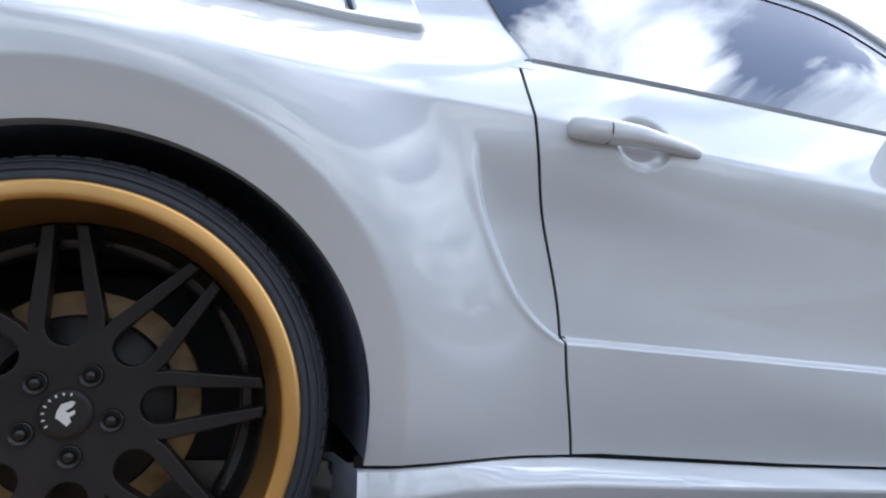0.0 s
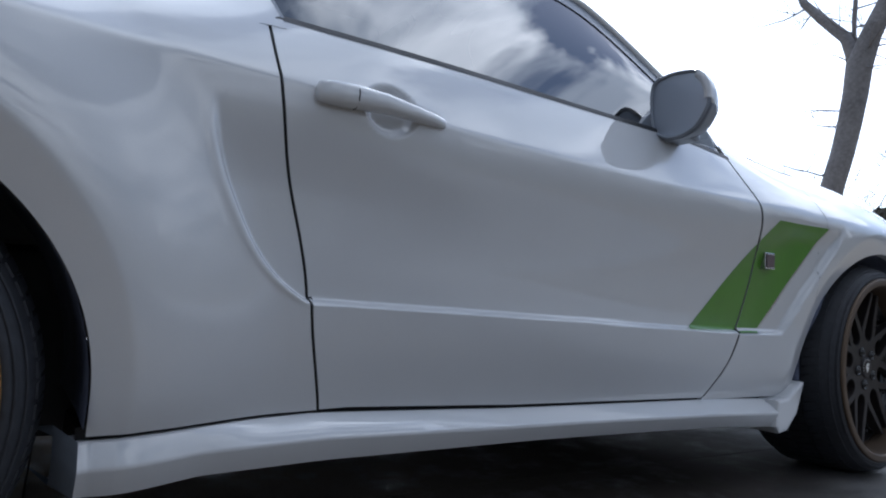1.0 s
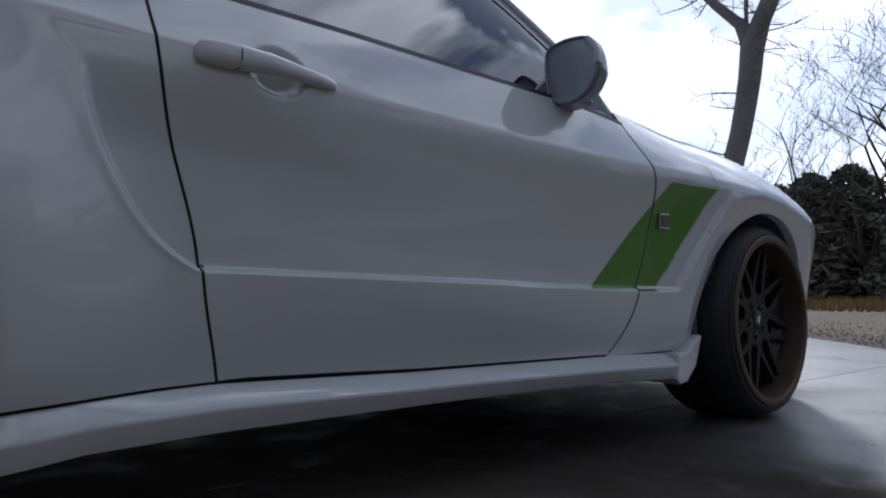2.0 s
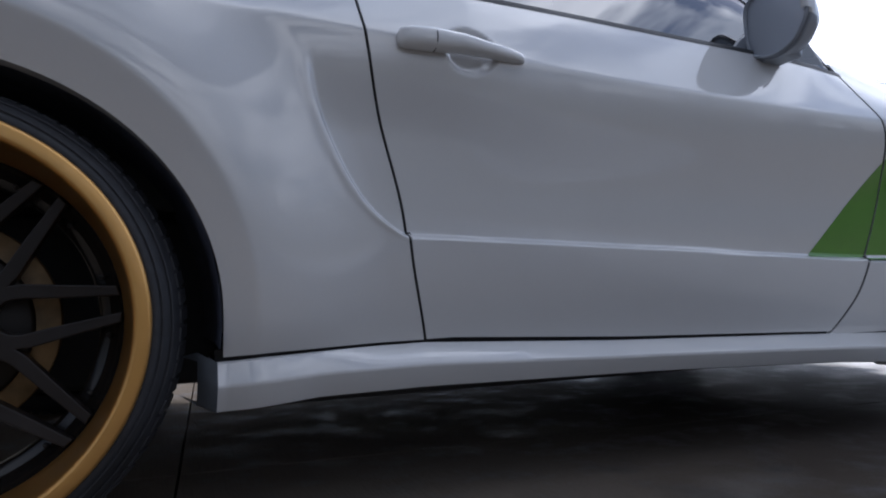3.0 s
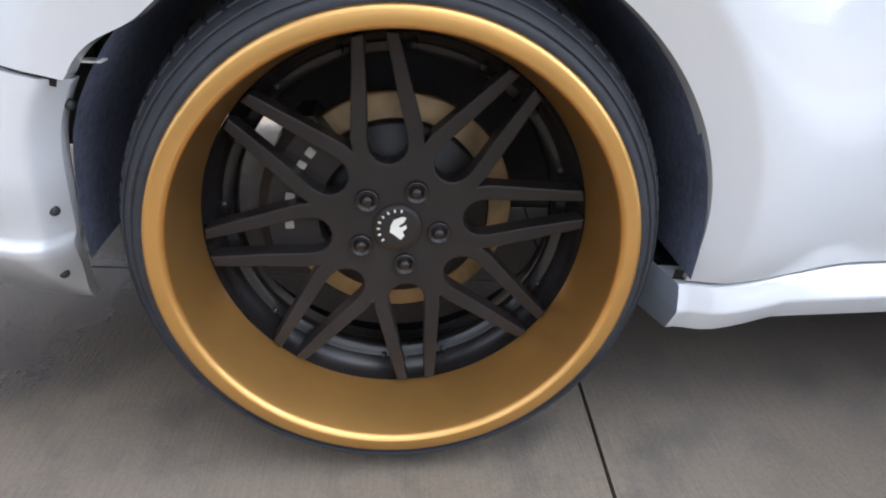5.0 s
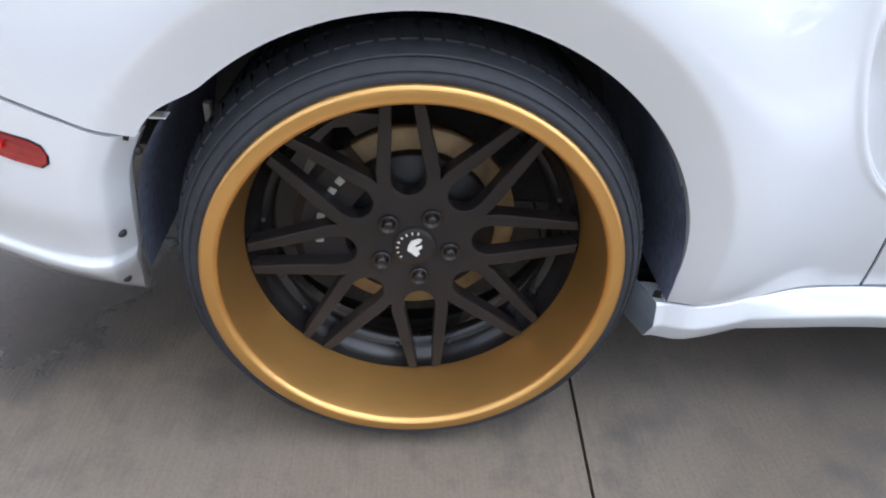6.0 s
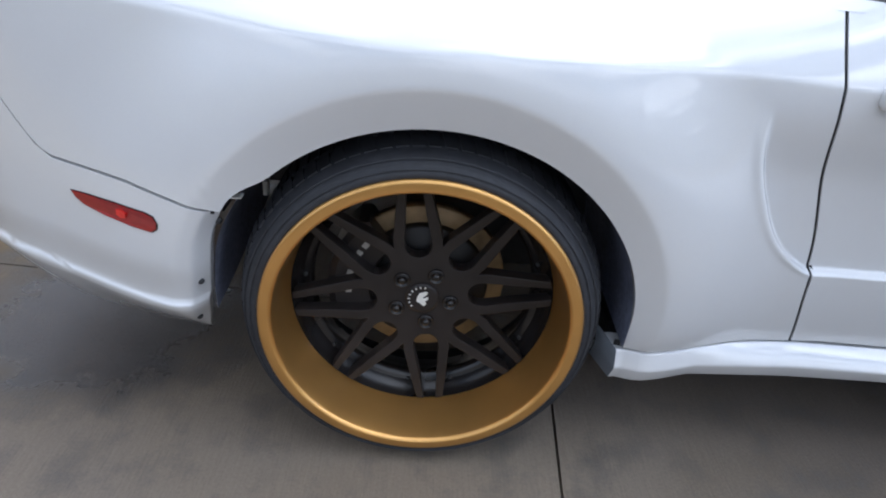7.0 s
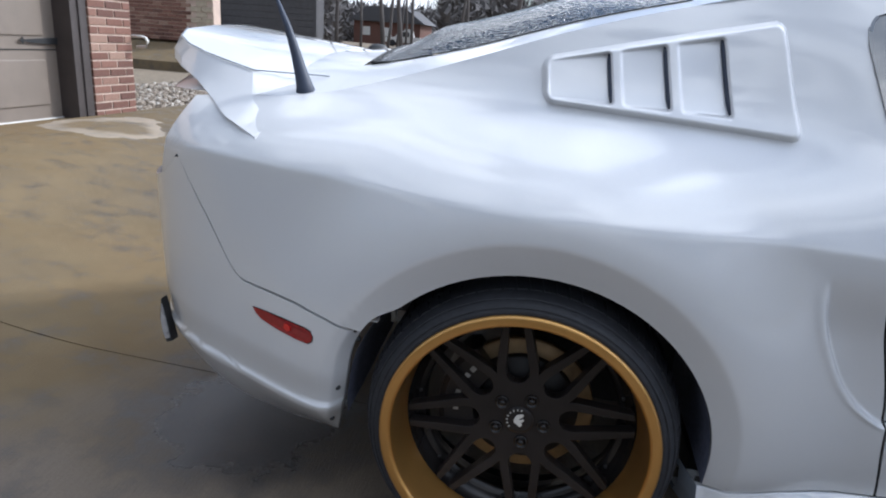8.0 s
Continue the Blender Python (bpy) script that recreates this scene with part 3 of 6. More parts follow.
ARCH_EDGE = spline((0.19, 0.205, 0.245, 0.287, 0.326, 0.3835, 0.43, 0.4686, 0.50, 0.551), (-0.448, -0.444, -0.432, -0.420, -0.4095, -0.4004, -0.392, -0.386, -0.378, -0.354))


def bumper_y(x, z):
    """The rear bumper's side: a ridge, a tuck below it and a flange set back along the wheel arch."""
    y = side_y(x, z)
    ridge = np.interp(x, (-1.0, -0.8, -0.68, -0.54, -0.42), (0.43, 0.415, 0.392, 0.368, 0.345))
    return y + 0.010 * sstep((z - ridge + 0.003) / 0.010) * sstep((ridge + 0.10 - z) / 0.09) + 0.52 * hinge_up(ridge - 0.014 - z, 0.003) + 1.3 * hinge_up(x - ARCH_EDGE(z) + 0.021, 0.002) * sstep((z - 0.20) / 0.10)


def fender_grid(gap=0.003):
    left = np.linspace(2.03, 2.325, 30)
    arc = arch_x(WB, ARCH, 179.4, 10, 60)
    right = np.linspace(WB + ARCH * math.cos(radians(9)), 3.25, 10)
    x0 = np.concatenate([left, arc, right])
    zb = np.where(x0 < WB - ARCH, 0.262, np.where(x0 < WB + 0.379, arch_z(WB, x0), 0.40))
    Z = rows_between(zb, FENDER_TOP(x0), 60)
    w = np.clip((2.325 - x0) / 0.295, 0, 1)[None, :]
    X = x0[None, :] + w * (DOOR_R(Z) + gap * 1.5 - 2.03)
    return X, Z


def nose_grid():
    u = np.sin(np.linspace(0, 1, 30) * math.pi / 2) ** (2 / 2.6)
    x0 = X_NOSE + 0.678 * u
    x0 = np.concatenate([[3.105, 3.15, 3.2, 3.253], x0[x0 > 3.26]])
    Z = rows_between(np.full_like(x0, 0.2), np.where(x0 < 3.25, 0.395, FENDER_TOP(x0)), 34)
    return np.repeat(x0[None, :], 34, 0), Z


QG, DG, BG, FG, NG = quarter_grid(), door_grid(), bumper_grid(), fender_grid(), nose_grid()
doors = []
for s in (1, -1):
    part("quarter_panel", skin("quarter_panel", *QG, PAINT, 0.03, s), car)
    doors.append(part("door", skin("door", *DG, PAINT, 0.025, s), car))
    part("rear_bumper", skin("rear_bumper", *BG, PAINT, 0.02, s, 0.0, bumper_y), car)
    part("front_fender", skin("front_fender", *FG, PAINT, 0.03, s), car)
    part("front_bumper", skin("front_bumper", *NG, PAINT, 0.02, s), car)


def ribbon(name, pts, width, mat, lift, yfun=side_y, side=1):
    """A narrow band that follows the side surface."""
    pts = np.array(pts, float)
    d = np.gradient(pts, axis=0)
    d /= np.linalg.norm(d, axis=1)[:, None]
    nrm = np.stack([-d[:, 1], d[:, 0]], -1) * width / 2
    vs, fs = [], []
    for p, n in zip(pts, nrm):
        for k in (-1, 1):
            q = p + k * n
            y = float(yfun(q[0], q[1])) - lift
            vs.append((q[0], y if side > 0 else 2 * YC - y, q[1]))
    for i in range(len(pts) - 1):
        fs.append((2 * i, 2 * i + 1, 2 * i + 3, 2 * i + 2))
    return mesh_of(name, vs, fs, mat)


zs = np.linspace(0.285, 0.979, 60)
part("door_seal", ribbon("door_seal", np.stack([DOOR_L(zs), zs], -1), 0.016, SEAM, -0.0035), car)
zs = np.linspace(0.275, 0.93, 60)
part("door_seal", ribbon("door_seal", np.stack([DOOR_R(zs), zs], -1), 0.016, SEAM, -0.0022), car)
xs = np.linspace(0.39, 2.3, 80)
part("sill_seal", ribbon("sill_seal", np.stack([xs, SILL(xs)], -1), 0.03, SEAM, -0.012), car)
xs = np.concatenate([np.linspace(-0.772, -0.62, 36), np.linspace(-0.61, -0.36, 20)])
part("bumper_seal", ribbon("bumper_seal", np.stack([xs, BUMP_TOP(xs)], -1), 0.02, SEAM, -0.010), car)


def top_mesh(name, xs, ya, yb, mat, n=30, lift=0.0):
    """The roof, deck, bonnet and glass between two values of y, arched across the car."""
    vs, fs = [], []
    for x in xs:
        zr = float(TOP_Z(x))
        yr = float(RAIL_Y(x)) if 0.27 < x < 1.985 else float(side_y(x, zr))
        a = yr if ya is None else ya
        b = 2 * YC - a if yb is None else yb
        for i in range(n + 1):
            y = a + (b - a) * i / n
            f = (YC - y) / (YC - yr)
            vs.append((x, y, zr + float(CROWN(x)) * (1 - f * f) + lift))
    m = n + 1
    for j in range(len(xs) - 1):
        for i in range(n):
            fs.append((j * m + i, (j + 1) * m + i, (j + 1) * m + i + 1, j * m + i + 1))
    return mesh_of(name, vs, fs, mat)


ROOF_Z = spline((-1.10, -0.8, -0.5, -0.35, -0.2, 0.0, 0.26, 0.55, 0.9, 1.3, 1.55, 1.74, 1.86, 2.0), (0.985, 1.005, 1.028, 1.070, 1.120, 1.189, 1.262, 1.325, 1.358, 1.345, 1.285, 1.15, 1.05, 0.965))


def TOP_Z(x):
    return FENDER_TOP(x) if x >= 1.985 else RAIL_Z(x) if x > 0.27 else ROOF_Z(x)


CROWN = spline((-1.05, -0.7, -0.5, -0.2, 0.3, 0.8, 1.4, 1.9, 2.2, 3.0, 3.65), (0.095, 0.10, 0.098, 0.075, 0.07, 0.05, 0.05, 0.06, 0.07, 0.07, 0.03))
part("boot_lid", top_mesh("boot_lid", np.linspace(-1.02, -0.49, 24), None, None, PAINT), car)
GX = np.linspace(-0.49, 0.28, 30)
for s in (1, -1):
    vs, fs = [], []
    for x in GX:
        zr = float(TOP_Z(x))
        yr = float(side_y(x, zr))
        for i in range(7):
            y = yr + (0.312 - yr) * i / 6
            f = (YC - y) / (YC - yr)
            vs.append((x, y if s > 0 else 2 * YC - y, zr + float(CROWN(x)) * (1 - f * f)))
    fs = [(j * 7 + i, (j + 1) * 7 + i, (j + 1) * 7 + i + 1, j * 7 + i + 1) for j in range(len(GX) - 1) for i in range(6)]
    part("roof_pillar", mesh_of("roof_pillar", vs, fs if s > 0 else [f[::-1] for f in fs], PAINT), car)
def rear_glass():
    """The glass bulges above the pillars on both sides."""
    xs, vs, fs, n = np.linspace(-0.475, 0.27, 30), [], [], 40
    for x in xs:
        zr = float(TOP_Z(x))
        yr = float(side_y(x, zr))
        dome = 0.040 * float(sstep((x + 0.475) / 0.15)) * float(1 - 0.85 * sstep((x + 0.05) / 0.3)) + 0.002
        for i in range(n + 1):
            s = -1 + 2 * i / n
            y = YC + s * (YC - 0.312)
            f = (YC - y) / (YC - yr)
            vs.append((x, y, zr + float(CROWN(x)) * (1 - f * f) + dome * (1 - abs(s) ** 3.2) + 0.003))
    m = n + 1
    fs = [(j * m + i, (j + 1) * m + i, (j + 1) * m + i + 1, j * m + i + 1) for j in range(len(xs) - 1) for i in range(n)]
    return mesh_of("rear_window", vs, fs, WETGLASS)


part("rear_window", rear_glass(), car, "rear window beaded with water drops")
part("roof", top_mesh("roof", np.linspace(0.27, 1.33, 30), None, None, PAINT), car)
part("windscreen", top_mesh("windscreen", np.linspace(1.33, 1.98, 20), None, None, GLASS), car)
part("bonnet", top_mesh("bonnet", np.linspace(1.985, 3.60, 50), None, None, PAINT), car)


WIN_L = lin([(0.90, 0.650), (0.95, 0.642), (1.028, 0.627), (1.121, 0.610), (1.20, 0.595), (1.232, 0.594), (1.252, 0.600), (1.264, 0.610), (1.272, 0.632), (1.30, 0.66), (1.40, 0.66)])


def window_y(x, z):
    """The side glass leans from the belt to the roof rail."""
    zb, zt = BELT(x) - 0.01, RAIL_Z(x)
    k = np.clip((z - zb) / np.maximum(zt - zb, 0.02), 0, 1)
    lo = side_y(x, zb) + 0.014
    return lo + (RAIL_Y(x) + 0.004 - lo) * k - 0.012 * np.sin(k * math.pi)


def window_mesh(side):
    u = np.linspace(0, 1, 50)
    x0 = 0.56 + 1.40 * u
    zb = BELT(x0) - 0.01
    Z = rows_between(zb, np.maximum(RAIL_Z(x0), zb + 0.004), 24)
    X = x0[None, :] + np.clip(1 - u / 0.12, 0, 1)[None, :] * (WIN_L(Z) - 0.56)
    return skin("side_window", X, Z, GLASS, 0.004, side, 0.0, window_y)


for s in (1, -1):
    part("side_window", window_mesh(s), car, "dark tinted side window reflecting the sky")
zs = np.linspace(0.94, 1.332, 46)
U_ = np.linspace(0, 1, 6)[None, :]
part("corner_post", skin("corner_post", (0.585 - (zs - 0.963) * 0.28)[:, None] * (1 - U_) + (WIN_L(zs) + 0.004)[:, None] * U_, np.repeat(zs[:, None], 6, 1), PAINT, 0.012, 1, np.array([[-0.004, 0.0006, 0.001, 0.001, 0.001, 0.001]])), car)
xs = np.linspace(0.632, 1.93, 60)
part("belt_seal", ribbon("belt_seal", np.stack([xs, BELT(xs) + 0.002], -1), 0.012, TRIM, 0.001), car)
zs = np.linspace(0.965, 1.262, 40)
part("window_seal", ribbon("window_seal", np.stack([WIN_L(zs) + 0.005, zs], -1), 0.006, PILLAR, 0.0016), car)


def rail_strip(name, xs, drop, mat, side, lift=0.003):
    """A band along the upper edge of the side window, below the roof rail."""
    vs, fs = [], []
    for x in xs:
        d = float(drop(x))
        for k in range(4):
            z = float(RAIL_Z(x)) + 0.006 - (d + 0.006) * k / 3
            y = float(window_y(x - 0.35 * d * k / 3, z)) - lift
            vs.append((x - 0.35 * d * k / 3, y if side > 0 else 2 * YC - y, z))
    for i in range(len(xs) - 1):
        for k in range(3):
            fs.append((i * 4 + k, i * 4 + k + 1, i * 4 + k + 5, i * 4 + k + 4))
    return mesh_of(name, vs, fs, mat)


for s in (1, -1):
    xs = np.linspace(0.56, 1.955, 60)
    path = [(x, float(RAIL_Y(x)) if s > 0 else 2 * YC - float(RAIL_Y(x)), float(RAIL_Z(x))) for x in xs]
    vs, fs = tube(path, [0.011] * len(path), 12)
    part("roof_rail", mesh_of("roof_rail", vs, fs, PAINT), car)
    part("pillar_trim", rail_strip("pillar_trim", np.linspace(1.2, 1.955, 40), lin([(1.2, 0.03), (1.4, 0.045), (1.6, 0.055), (1.85, 0.055), (1.955, 0.012)]), PILLAR, s), car, "grey glossy pillar trim")
    part("roof_side", rail_strip("roof_side", np.linspace(0.60, 1.25, 30), lin([(0.60, 0.062), (0.66, 0.070), (0.9, 0.055), (1.25, 0.045)]), PAINT, s, 0.0015), car)


# side skirt below the doors
def skirt_mesh(side):
    """A moulding with a bright upper bevel, a crease at half height and an end that slants into the wheel arch."""
    xs = np.concatenate([np.linspace(0.393, 0.44, 12), np.linspace(0.46, 2.19, 70)])
    vs, fs = [], []
    for x in xs:
        t = float(SILL(x)) - 0.004
        b = float(np.interp(x, (0.37, 0.42, 0.55, 0.75, 1.3, 1.9, 2.2), (0.201, 0.203, 0.211, 0.213, 0.207, 0.192, 0.176)))
        out = float(np.interp(x, (0.384, 0.5, 0.8, 1.5, 2.2), (-0.066, -0.054, -0.040, -0.038, -0.049)))
        sill_y = float(side_y(max(x, 0.396), SILL(x)))
        out = min(out, sill_y - 0.008)
        top = max(sill_y - 0.002, out + 0.010)
        m = t + (b - t) * 0.47
        back = 0.030 * max(0.0, 1 - (x - 0.384) / 0.05)      # the end face runs inwards and to the rear
        ring = [(top + 0.06, t - 0.002, 1), (top + 0.003, t, 0), (top - 0.001, t - 0.003, 0), (0.45 * top + 0.55 * out, t - 0.016, 0), (out + 0.0008, m + 0.004, 0), (out, m, 0), (out + 0.0012, m - 0.004, 0),
                (out + 0.019, b + 0.007, 0), (out + 0.022, b + 0.002, 0), (out + 0.028, b, 0), (out + 0.14, b + 0.005, 1)]
        for y, z, deep in ring:
            vs.append((x - back * deep, y if side > 0 else 2 * YC - y, z))
    k = 11
    for i in range(len(xs) - 1):
        for j in range(k - 1):
            q = (i * k + j, i * k + j + 1, (i + 1) * k + j + 1, (i + 1) * k + j)
            fs.append(q if side > 0 else q[::-1])
    # the cap at the arch: a slanted face ending on an inner edge
    edge = list(range(k))
    b0 = len(vs)
    for j in edge:
        x, y, z = vs[j]
        vs.append((x - 0.026, y + (0.070 if side > 0 else -0.070), z + (0.012 if 0 < j < 6 else 0.004)))
    cap0 = len(fs)
    for j in range(k - 1):
        q = (j + 1, j, b0 + j, b0 + j + 1)
        fs.append(q if side > 0 else q[::-1])
    cap1 = len(fs)
    fs.append(tuple(range((len(xs) - 1) * k, len(xs) * k))[::-1])
    me = mesh_of("side_skirt", vs, fs, PAINT)
    # the end cap's shade is put in as a darker grey
    me.materials.append(PILLAR)
    for p in me.polygons[cap0:cap1]:
        p.material_index = 1
    me.set_sharp_from_angle(angle=radians(32))
    return me


for s in (1, -1):
    part("side_skirt", skirt_mesh(s), car, "white moulded side skirt")
flap = [(2.18, 0.180), (2.20, 0.160), (2.245, 0.166), (2.30, 0.212), (2.343, 0.306), (2.325, 0.308), (2.25, 0.262), (2.19, 0.256)]
part("splash_guard", prism("splash_guard", flap, -0.047, 0.10, PAINT, 0.010), car)

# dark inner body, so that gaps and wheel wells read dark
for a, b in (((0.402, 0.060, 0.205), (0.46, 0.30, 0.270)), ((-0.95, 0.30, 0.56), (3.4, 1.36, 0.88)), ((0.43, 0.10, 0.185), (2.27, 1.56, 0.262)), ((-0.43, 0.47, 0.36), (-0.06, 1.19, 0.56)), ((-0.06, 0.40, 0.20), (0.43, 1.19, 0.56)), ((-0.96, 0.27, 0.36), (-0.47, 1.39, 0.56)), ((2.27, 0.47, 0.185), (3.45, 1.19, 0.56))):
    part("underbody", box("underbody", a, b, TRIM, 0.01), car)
for y0 in (0.22, 0.92):
    part("seat", box("seat", (0.75, y0, 0.90), (0.98, y0 + 0.52, 1.14), LINER, 0.06), car)
part("dashboard", box("dashboard", (1.74, 0.20, 0.84), (1.92, 1.46, 0.915), LINER, 0.02), car)


# wheels
def tyre_bm_mesh():
    prof = [(0.286, -0.098), (0.300, -0.112), (0.310, -0.110), (0.322, -0.098), (0.332, -0.082), (0.339, -0.062), (0.344, -0.045), (0.345, 0.02), (0.345, 0.13), (0.341, 0.16), (0.330, 0.182), (0.30, 0.19), (0.28, 0.18)]
    vs, fs = [], []
    n, k = 120, len(prof)
    for i in range(n):
        a = 2 * math.pi * i / n
        for r, y in prof:
            vs.append((r * math.cos(a), y, r * math.sin(a)))
    for i in range(n):
        j = (i + 1) % n
        for p in range(k - 1):
            fs.append((i * k + p, i * k + p + 1, j * k + p + 1, j * k + p))
    # raised bead rings and shoulder blocks of the tread
    for r0, y0 in ((0.314, -0.1085), (0.327, -0.0925)):
        b = len(vs)
        for i in range(n):
            a = 2 * math.pi * i / n
            for dr, dy in ((-0.002, 0.001), (0, -0.0022), (0.002, 0.001)):
                vs.append(((r0 + dr) * math.cos(a), y0 + dy, (r0 + dr) * math.sin(a)))
        for i in range(n):
            j = (i + 1) % n
            for p in range(2):
                fs.append((b + i * 3 + p, b + i * 3 + p + 1, b + j * 3 + p + 1, b + j * 3 + p))
    body = mesh_of("tyre", vs, fs, RUBBER)
    vs, fs = [], []
    blocks = 78
    for i in range(blocks):
        a0 = 2 * math.pi * i / blocks
        a1 = a0 + 2 * math.pi / blocks * 0.74
        for ya, yb, ra, rb, sk in ((-0.066, -0.020, 0.3385, 0.3485, 0.02), (-0.010, 0.05, 0.3465, 0.3485, 0.03), (0.06, 0.15, 0.3465, 0.347, -0.02)):
            b = len(vs)
            for (aa, yy, rr) in ((a0, ya, ra), (a1, ya, ra), (a1 + sk, yb, rb), (a0 + sk, yb, rb)):
                for rr2 in (rr - 0.008, rr + 0.0015):
                    vs.append((rr2 * math.cos(aa), yy, rr2 * math.sin(aa)))
            fs += [(b + 1, b + 3, b + 5, b + 7), (b, b + 1, b + 7, b + 6), (b + 2, b + 4, b + 5, b + 3), (b, b + 2, b + 3, b + 1), (b + 4, b + 6, b + 7, b + 5)]
    return body, mesh_of("tread", vs, fs, RUBBER, False)


RIM_PROFILE = [(0.286, -0.094), (0.298, -0.106), (0.3000, -0.112), (0.2990, -0.1165), (0.2955, -0.1190), (0.2940, -0.1193), (0.2810, -0.1202), (0.2790, -0.1198), (0.2755, -0.1165), (0.2738, -0.110), (0.271, -0.085), (0.267, -0.055), (0.262, -0.025), (0.2595, -0.008)]
SHELL = [(0.2593, -0.008), (0.257, 0.0), (0.250, 0.016), (0.240, 0.024), (0.2385, 0.034), (0.2385, 0.095), (0.246, 0.105)]


def star_outline():
    pts = []
    for k in range(8):
        ph = radians(97 + 45 * k)

        def pol(r, off):
            return (r * math.cos(ph) - off * math.sin(ph), r * math.sin(ph) + off * math.cos(ph))
        c = math.cos(radians(22.5))
        s = math.sin(radians(22.5))
        pts.append(pol(0.123 * c, -0.123 * s))
        pts.append(pol(0.130, -0.0475))
        pts.append(pol(0.254, -0.0282))
        pts.append(pol(0.2565, -0.0130))
        pts.append(pol(0.180, -0.0195))
        pts.append(pol(0.125, -0.0260))
        for q in range(9):
            a = math.pi + math.pi * q / 8
            pts.append(pol(0.117 + 0.0265 * math.sin(a), 0.0260 * math.cos(a)))
        pts.append(pol(0.125, 0.0260))
        pts.append(pol(0.180, 0.0195))
        pts.append(pol(0.2565, 0.0130))
        pts.append(pol(0.254, 0.0282))
        pts.append(pol(0.130, 0.0475))
    return pts


def star_mesh():
    me = prism("spokes", star_outline(), -0.010, 0.020, BLACK, 0.0025)
    for v in me.vertices:
        r = math.hypot(v.co.x, v.co.z)
        v.co.y += 0.004 * math.sin(min(1, r / 0.25) * math.pi) - 0.004 * max(0, (r - 0.12) / 0.13)
    return me


(TYRE, TREAD), RIM, STAR = tyre_bm_mesh(), lathe("rim", RIM_PROFILE, GOLD, 128), star_mesh()
# front rim, with its shade in the colour
RIM_SHADED = lathe("rim", RIM_PROFILE, GOLD_SHADED, 128)
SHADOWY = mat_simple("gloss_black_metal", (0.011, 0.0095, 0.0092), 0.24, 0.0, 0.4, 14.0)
BARREL = lathe("inner_barrel", SHELL, SHADOWY, 96)
CAPM = lathe("centre_cap", [(0.0001, -0.0125), (0.026, -0.0125), (0.0335, -0.0115), (0.0345, -0.004)], BLACK, 40)
RINGM = lathe("clamp_ring", [(0.2545, 0.010), (0.248, 0.022), (0.236, 0.028), (0.228, 0.030), (0.224, 0.036), (0.223, 0.055), (0.236, 0.06)], SHADOWY, 96)
NUT = lathe("lug_nut", [(0.0001, -0.0165), (0.0050, -0.0165), (0.0075, -0.0135), (0.0095, -0.0085), (0.0112, -0.0075), (0.0135, -0.0125), (0.0152, -0.0125), (0.0165, -0.0070)], SHADOWY, 18)
STUD = lathe("rim_bolt", [(0.0001, 0.021), (0.0035, 0.0215), (0.0042, 0.025), (0.0042, 0.031)], DULLSTEEL, 8)
ROT = lathe("brake_disc", [(0.10, 0.064), (0.166, 0.064), (0.168, 0.066), (0.168, 0.088), (0.10, 0.088)], ROTOR, 96)
HATM = lathe("disc_hat", [(0.03, 0.045), (0.128, 0.045), (0.133, 0.05), (0.133, 0.062)], HAT, 64)


def emblem():
    """A plain pale leaf-like shape in place of the maker's mark."""
    o = [(-0.010, 0.004), (-0.006, 0.013), (0.006, 0.018), (0.011, 0.016), (0.008, 0.010), (0.000, 0.004), (0.004, 0.002), (0.011, 0.006), (0.012, 0.001), (0.006, -0.004), (0.009, -0.010), (0.004, -0.016), (-0.006, -0.008), (-0.011, -0.005)]
    return prism("emblem", o, -0.0145, -0.011, WHITE, 0.0006)


EMB = emblem()
TICK = box("cap_mark", (-0.0011, -0.0142, 0.0245), (0.0011, -0.0115, 0.0285), WHITE, 0.0004)


def caliper_mesh():
    bm = bmesh.new()
    n = 14
    prof = [(0.105, 0.030), (0.110, 0.022), (0.178, 0.020), (0.192, 0.028), (0.194, 0.11), (0.105, 0.11)]
    rings = []
    for i in range(n):
        a = radians(128 + 74 * i / (n - 1))
        sh = 1.0 - (0.06 if i in (0, n - 1) else 0.0)
        rings.append([bm.verts.new((r * sh * math.cos(a), y, r * sh * math.sin(a))) for r, y in prof])
    for i in range(n - 1):
        for j in range(6):
            k = (j + 1) % 6
            bm.faces.new((rings[i][j], rings[i + 1][j], rings[i + 1][k], rings[i][k]))
    bm.faces.new(rings[0])
    bm.faces.new(rings[-1][::-1])
    return from_bm("caliper", bm, BLACK)


CAL = caliper_mesh()


MARK = box("caliper_mark", (-0.005, -0.001, -0.0062), (0.005, 0.001, 0.0062), GREYMARK, 0.0022)


